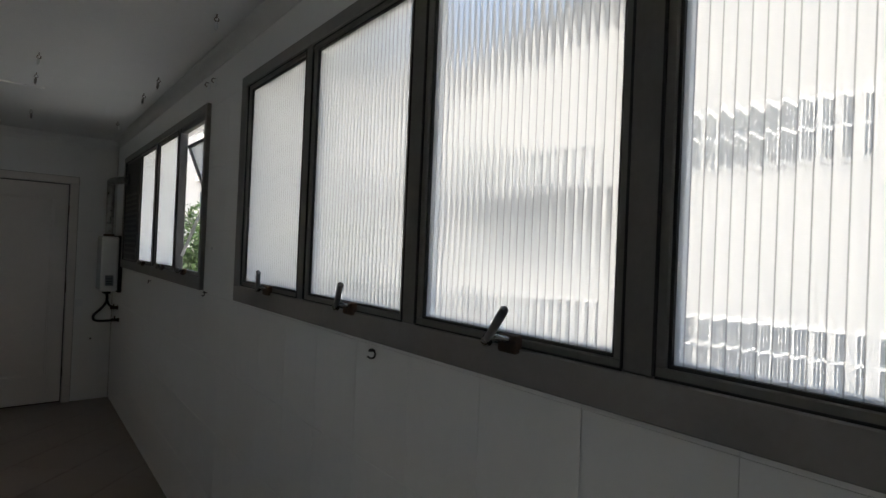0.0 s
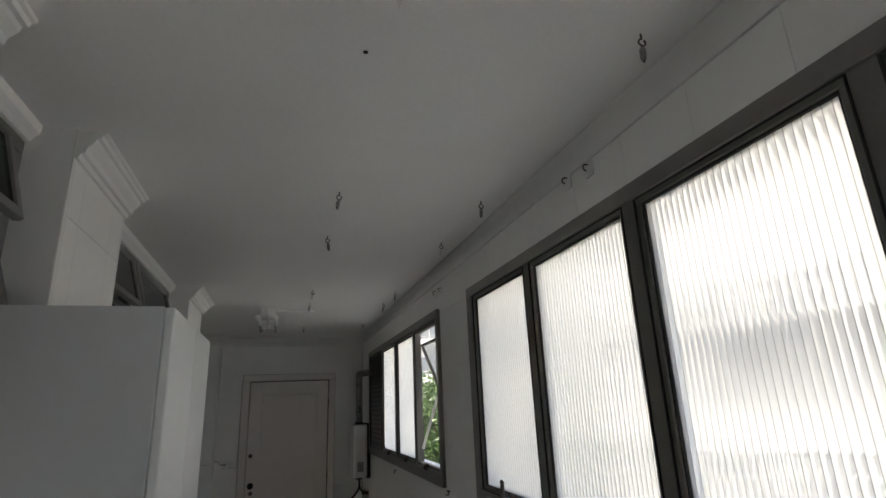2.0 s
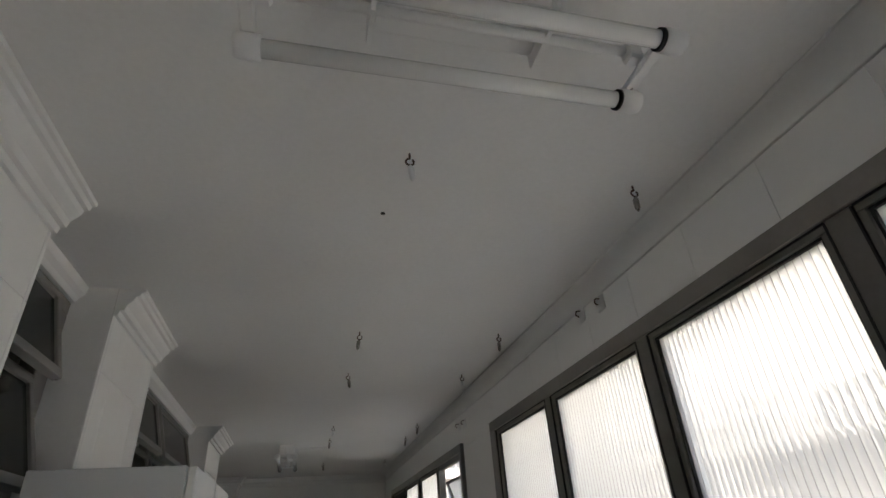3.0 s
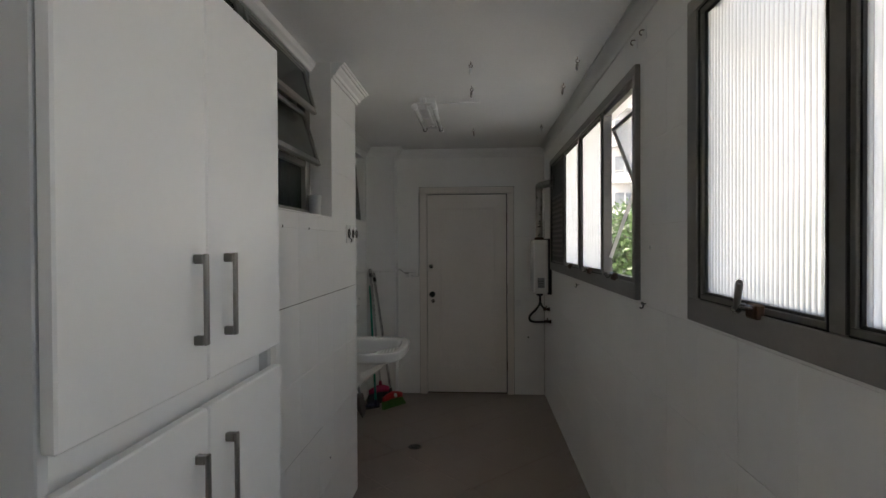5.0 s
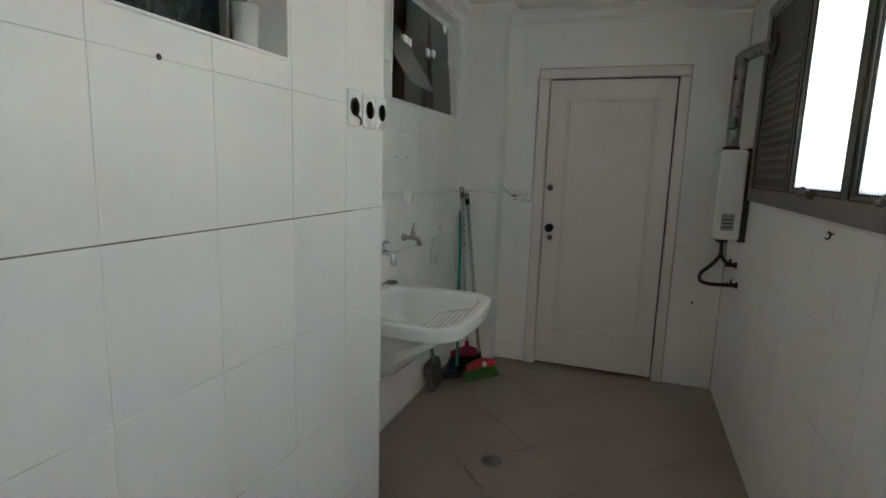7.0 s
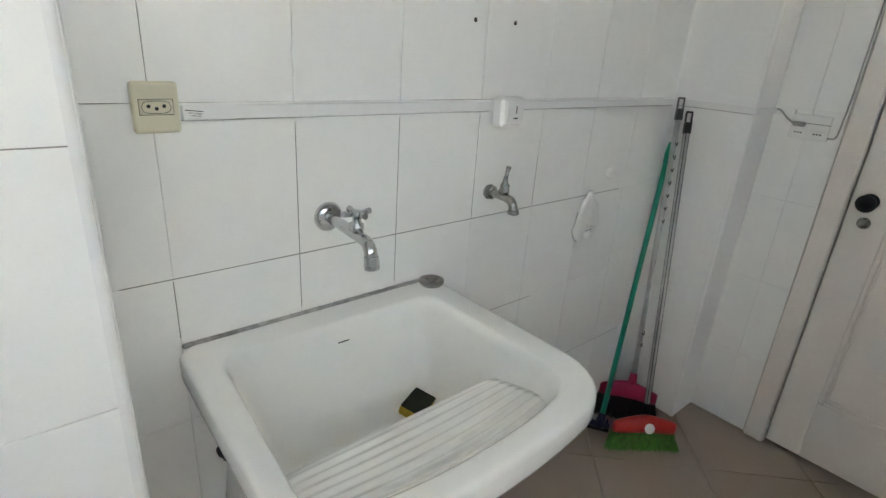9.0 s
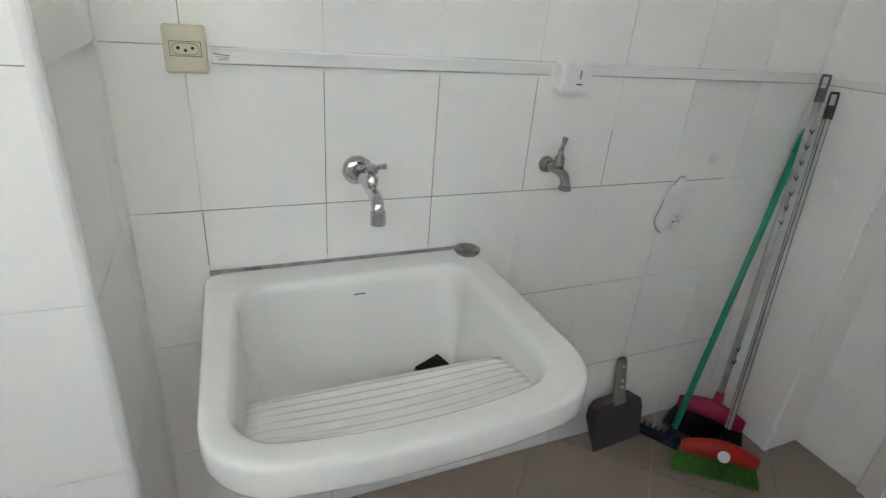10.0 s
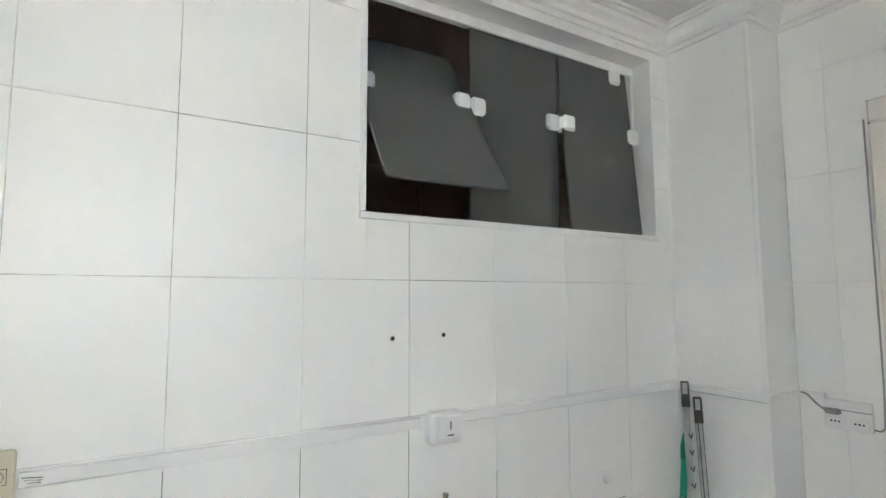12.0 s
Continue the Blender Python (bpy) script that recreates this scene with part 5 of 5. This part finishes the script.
def tile_mesh(rects, place):
    """Tiles as thin bevelled slabs; rects are (u0, u1, v0, v1) on the wall, place turns (u, v, out) into a point."""
    bm = bmesh.new()
    for u0, u1, v0, v1 in rects:
        b = 0.0006
        ring = lambda o, d: [place(u, v, d) for u, v in ((u0 + o, v0 + o), (u1 - o, v0 + o), (u1 - o, v1 - o), (u0 + o, v1 - o))]
        add_loft(bm, [ring(0, -T), ring(0, -b), ring(b, 0)], False, True, False)
    return bm


def minus(rect, hole):
    u0, u1, v0, v1 = rect
    a0, a1, b0, b1 = hole
    if a0 >= u1 or a1 <= u0 or b0 >= v1 or b1 <= v0:
        return [rect]
    out = []
    if u0 < a0:
        out.append((u0, a0, v0, v1))
    if a1 < u1:
        out.append((a1, u1, v0, v1))
    m0, m1 = max(u0, a0), min(u1, a1)
    if v0 < b0:
        out.append((m0, m1, v0, b0))
    if b1 < v1:
        out.append((m0, m1, b1, v1))
    return out


def lay_tiles(parent, u0, u1, v1, offset, place, holes=(), v0=0.0, wide=TILE_W, gap=GAP):
    """Courses of tiles over a wall from u0 to u1; offset is where one joint stands."""
    k = math.floor((u0 - offset) / wide)
    while offset + k * wide < u1:
        a, b = max(u0, offset + k * wide + gap), min(u1, offset + (k + 1) * wide - gap)
        k += 1
        if b - a < 0.006:
            continue
        row = math.floor(v0 / TILE_H)
        while row * TILE_H < v1:
            c, d = max(v0, row * TILE_H + gap), min(v1, (row + 1) * TILE_H - gap)
            row += 1
            if d - c < 0.004:
                continue
            rects = [(a, b, c, d)]
            for h in holes:
                rects = [q for r in rects for q in minus(r, h)]
            rects = [r for r in rects if r[1] - r[0] > 0.004 and r[3] - r[2] > 0.004]
            if not rects:
                continue
            whole = len(rects) == 1 and abs(b - a - wide + 2 * gap) < 1e-6 and abs(d - c - TILE_H + 2 * gap) < 1e-6 and rects[0] == (a, b, c, d)
            if whole:
                sig = (wide, gap, tuple(round(q, 4) for q in Vector(place(1, 0, 0)) - Vector(place(0, 0, 0))), tuple(round(q, 4) for q in Vector(place(0, 0, 1)) - Vector(place(0, 0, 0))))
                if sig not in tile_cache:
                    tile_cache[sig] = mesh("tile", tile_mesh([(0, b - a, 0, d - c)], lambda u, v, o: Vector(place(u, v, o)) - Vector(place(0, 0, 0))), TILE)
                ob = new("tile", tile_cache[sig])
                ob.location = place(a, c, 0)
            else:
                ob = new("tile", mesh("tile", tile_mesh(rects, place), TILE))
            ob.parent = parent


lay_tiles(wall_east, YB, -0.001, H, -5.082, lambda u, v, o: (-o, u, v), [W1, W2], gap=0.0005)
lay_tiles(wall_west, YB, YP - 0.012, H, -3.497, lambda u, v, o: (XP + o, u, v), [(P0[1], P1[0], LEDGE, H), (P1[1], P2[0], LEDGE, H)], wide=0.271, gap=0.0007)
lay_tiles(wall_niche, YP + T, -0.178, H, -1.742, lambda u, v, o: (XN + o, u, v), [W3], gap=0.0008)
lay_tiles(wall_west, XN + T, XP - 0.012, H, XP - 0.26, lambda u, v, o: (u, YP + o, v))
lay_tiles(wall_north, -1.533, -0.007, H, -0.10, lambda u, v, o: (u, -o, v), [(-1.225, -0.385, 0, 2.10)], gap=0.0002)
for yy, s in ((P2[0], -1), (P1[1], 1), (P1[0], -1), (P0[1], 1)):
    lay_tiles(wall_west, -1.588, XP - T, H, XP, lambda u, v, o, yy=yy, s=s: (u, yy + s * o, v), v0=LEDGE + 0.005)

# courses whose joints have gone dark with dirt
JOINT_DIRT = material("joint_dirt", (0.30, 0.285, 0.26), 0.85, vary=0.0, scale=7, grain=60, bump=0.1, wear=(0.12, 0.11, 0.10), reach=(0.45, 0.8))


def dirty_joint(parent, x, ya, yb, za, zb, proud=-0.0004):
    part("joint_dirt", boxes(((x - T, ya, za), (x + proud, yb, zb))), JOINT_DIRT, parent, "tile joint dark with dirt")


w = GAP
dirty_joint(wall_west, XP, -4.32, -2.36, 1.32 - w * 1.5, 1.32 + w * 1.5, 0.0003)
dirty_joint(wall_west, XP, -2.36, YP - 0.014, 1.32 - w * 0.7, 1.32 + w * 0.7)
dirty_joint(wall_west, XP, -4.32, -2.9, 0.66 - w * 0.6, 0.66 + w * 0.6)
dirty_joint(wall_niche, XN, YP + 0.05, -0.46, 0.99 - w, 0.99 + w)
dirty_joint(wall_niche, XN, -1.35, -0.9, 0.66 - w * 0.7, 0.66 + w * 0.7)
dirty_joint(wall_niche, XN, YP + 0.05, -0.25, 0.33 - w * 0.7, 0.33 + w * 0.7)
for k, (za, zb) in ((-1, (0.86, 0.985)), (0, (0.86, 1.28)), (1, (0.86, 1.28)), (2, (0.995, 1.28)), (3, (0.995, 1.15))):
    dirty_joint(wall_niche, XN, -1.742 + k * TILE_W - w * 0.8, -1.742 + k * TILE_W + w * 0.8, za, zb)

# rounded white edge strips on the outer corners
def edge_strip(x, y, z0, z1, sx, sy, label):
    bm = bmesh.new()
    r = 0.012
    arc = [(x - sx * r + sx * (r + 0.0007) * math.cos(a), y - sy * r + sy * (r + 0.0007) * math.sin(a)) for a in (radians(10 * k) for k in range(10))]
    prof = [(x + sx * 0.0007, y - sy * (r + 0.004))] + arc + [(x - sx * (r + 0.004), y + sy * 0.0007), (x - sx * (r + 0.004), y - sy * (r + 0.004))]
    add_loft(bm, [[(px, py, z) for px, py in prof] for z in (z0, z1)], smooth=False)
    solid("trim_corner", bm, WHITE_PLASTIC, label, "edge strip", kind="structure")


solid("trim_corner_bead", boxes(((XN - 0.002, YP - 0.002, 0.0), (XN + 0.005, YP + 0.005, H - 0.085)), bevel=0.002), MOULDING, "thin white filler bead in the niche corner", "bead", kind="structure")
solid("trim_corner_bead", boxes(((XN - 0.002, -0.182, 0.0), (XN + 0.004, -0.176, H - 0.085)), bevel=0.0015), MOULDING, "thin white filler bead beside the column", "bead", kind="structure")
edge_strip(XP, YP, 0.0, H, 1, 1, "rounded white edge strip on the pillar corner")
for yy, s in ((P2[0], -1), (P1[1], 1), (P1[0], -1), (P0[1], 1)):
    edge_strip(XP, yy, LEDGE + 0.005, H - 0.085, 1, s, "slim white edge strip beside the window recess")
edge_strip(-1.533, -0.178, 0.0, H - 0.085, 1, -1, "rounded white edge strip on the column")

# floor tiles, turned by 45 degrees
S, G = 0.41, 0.0011
c45 = math.sqrt(0.5)
bounds = (XN - 0.004, 0.004, YB, 0.03)


def clipped(poly):
    for axis, limit, sign in ((0, bounds[0], 1), (0, bounds[1], -1), (1, bounds[2], 1), (1, bounds[3], -1)):
        out = []
        for p, q in zip(poly, poly[1:] + poly[:1]):
            dp, dq = (p[axis] - limit) * sign, (q[axis] - limit) * sign
            if dp >= 0:
                out.append(p)
            if dp * dq < 0:
                t = dp / (dp - dq)
                out.append((p[0] + (q[0] - p[0]) * t, p[1] + (q[1] - p[1]) * t))
        poly = out
        if len(poly) < 3:
            return []
    return poly


s0, d0 = -1.11 * c45, 0.16
for i in range(-22, 6):
    for j in range(-16, 24):
        sa, sb = s0 + i * S + G, s0 + (i + 1) * S - G
        da, db = d0 + j * S + G, d0 + (j + 1) * S - G
        poly = clipped([((s + d) * c45, (s - d) * c45) for s, d in ((sa, da), (sb, da), (sb, db), (sa, db))])
        if len(poly) < 3:
            continue
        bm = bmesh.new()
        c = (sum(p[0] for p in poly) / len(poly), sum(p[1] for p in poly) / len(poly))
        inner = [(p[0] + (c[0] - p[0]) * 0.006, p[1] + (c[1] - p[1]) * 0.006) for p in poly]
        add_loft(bm, [[(x, y, z) for x, y in q] for q, z in ((poly, -0.012), (poly, -0.0012), (inner, 0.0))], False, True, False)
        ob = new("tile", mesh("tile", bm, FLOOR))
        ob.parent = floor
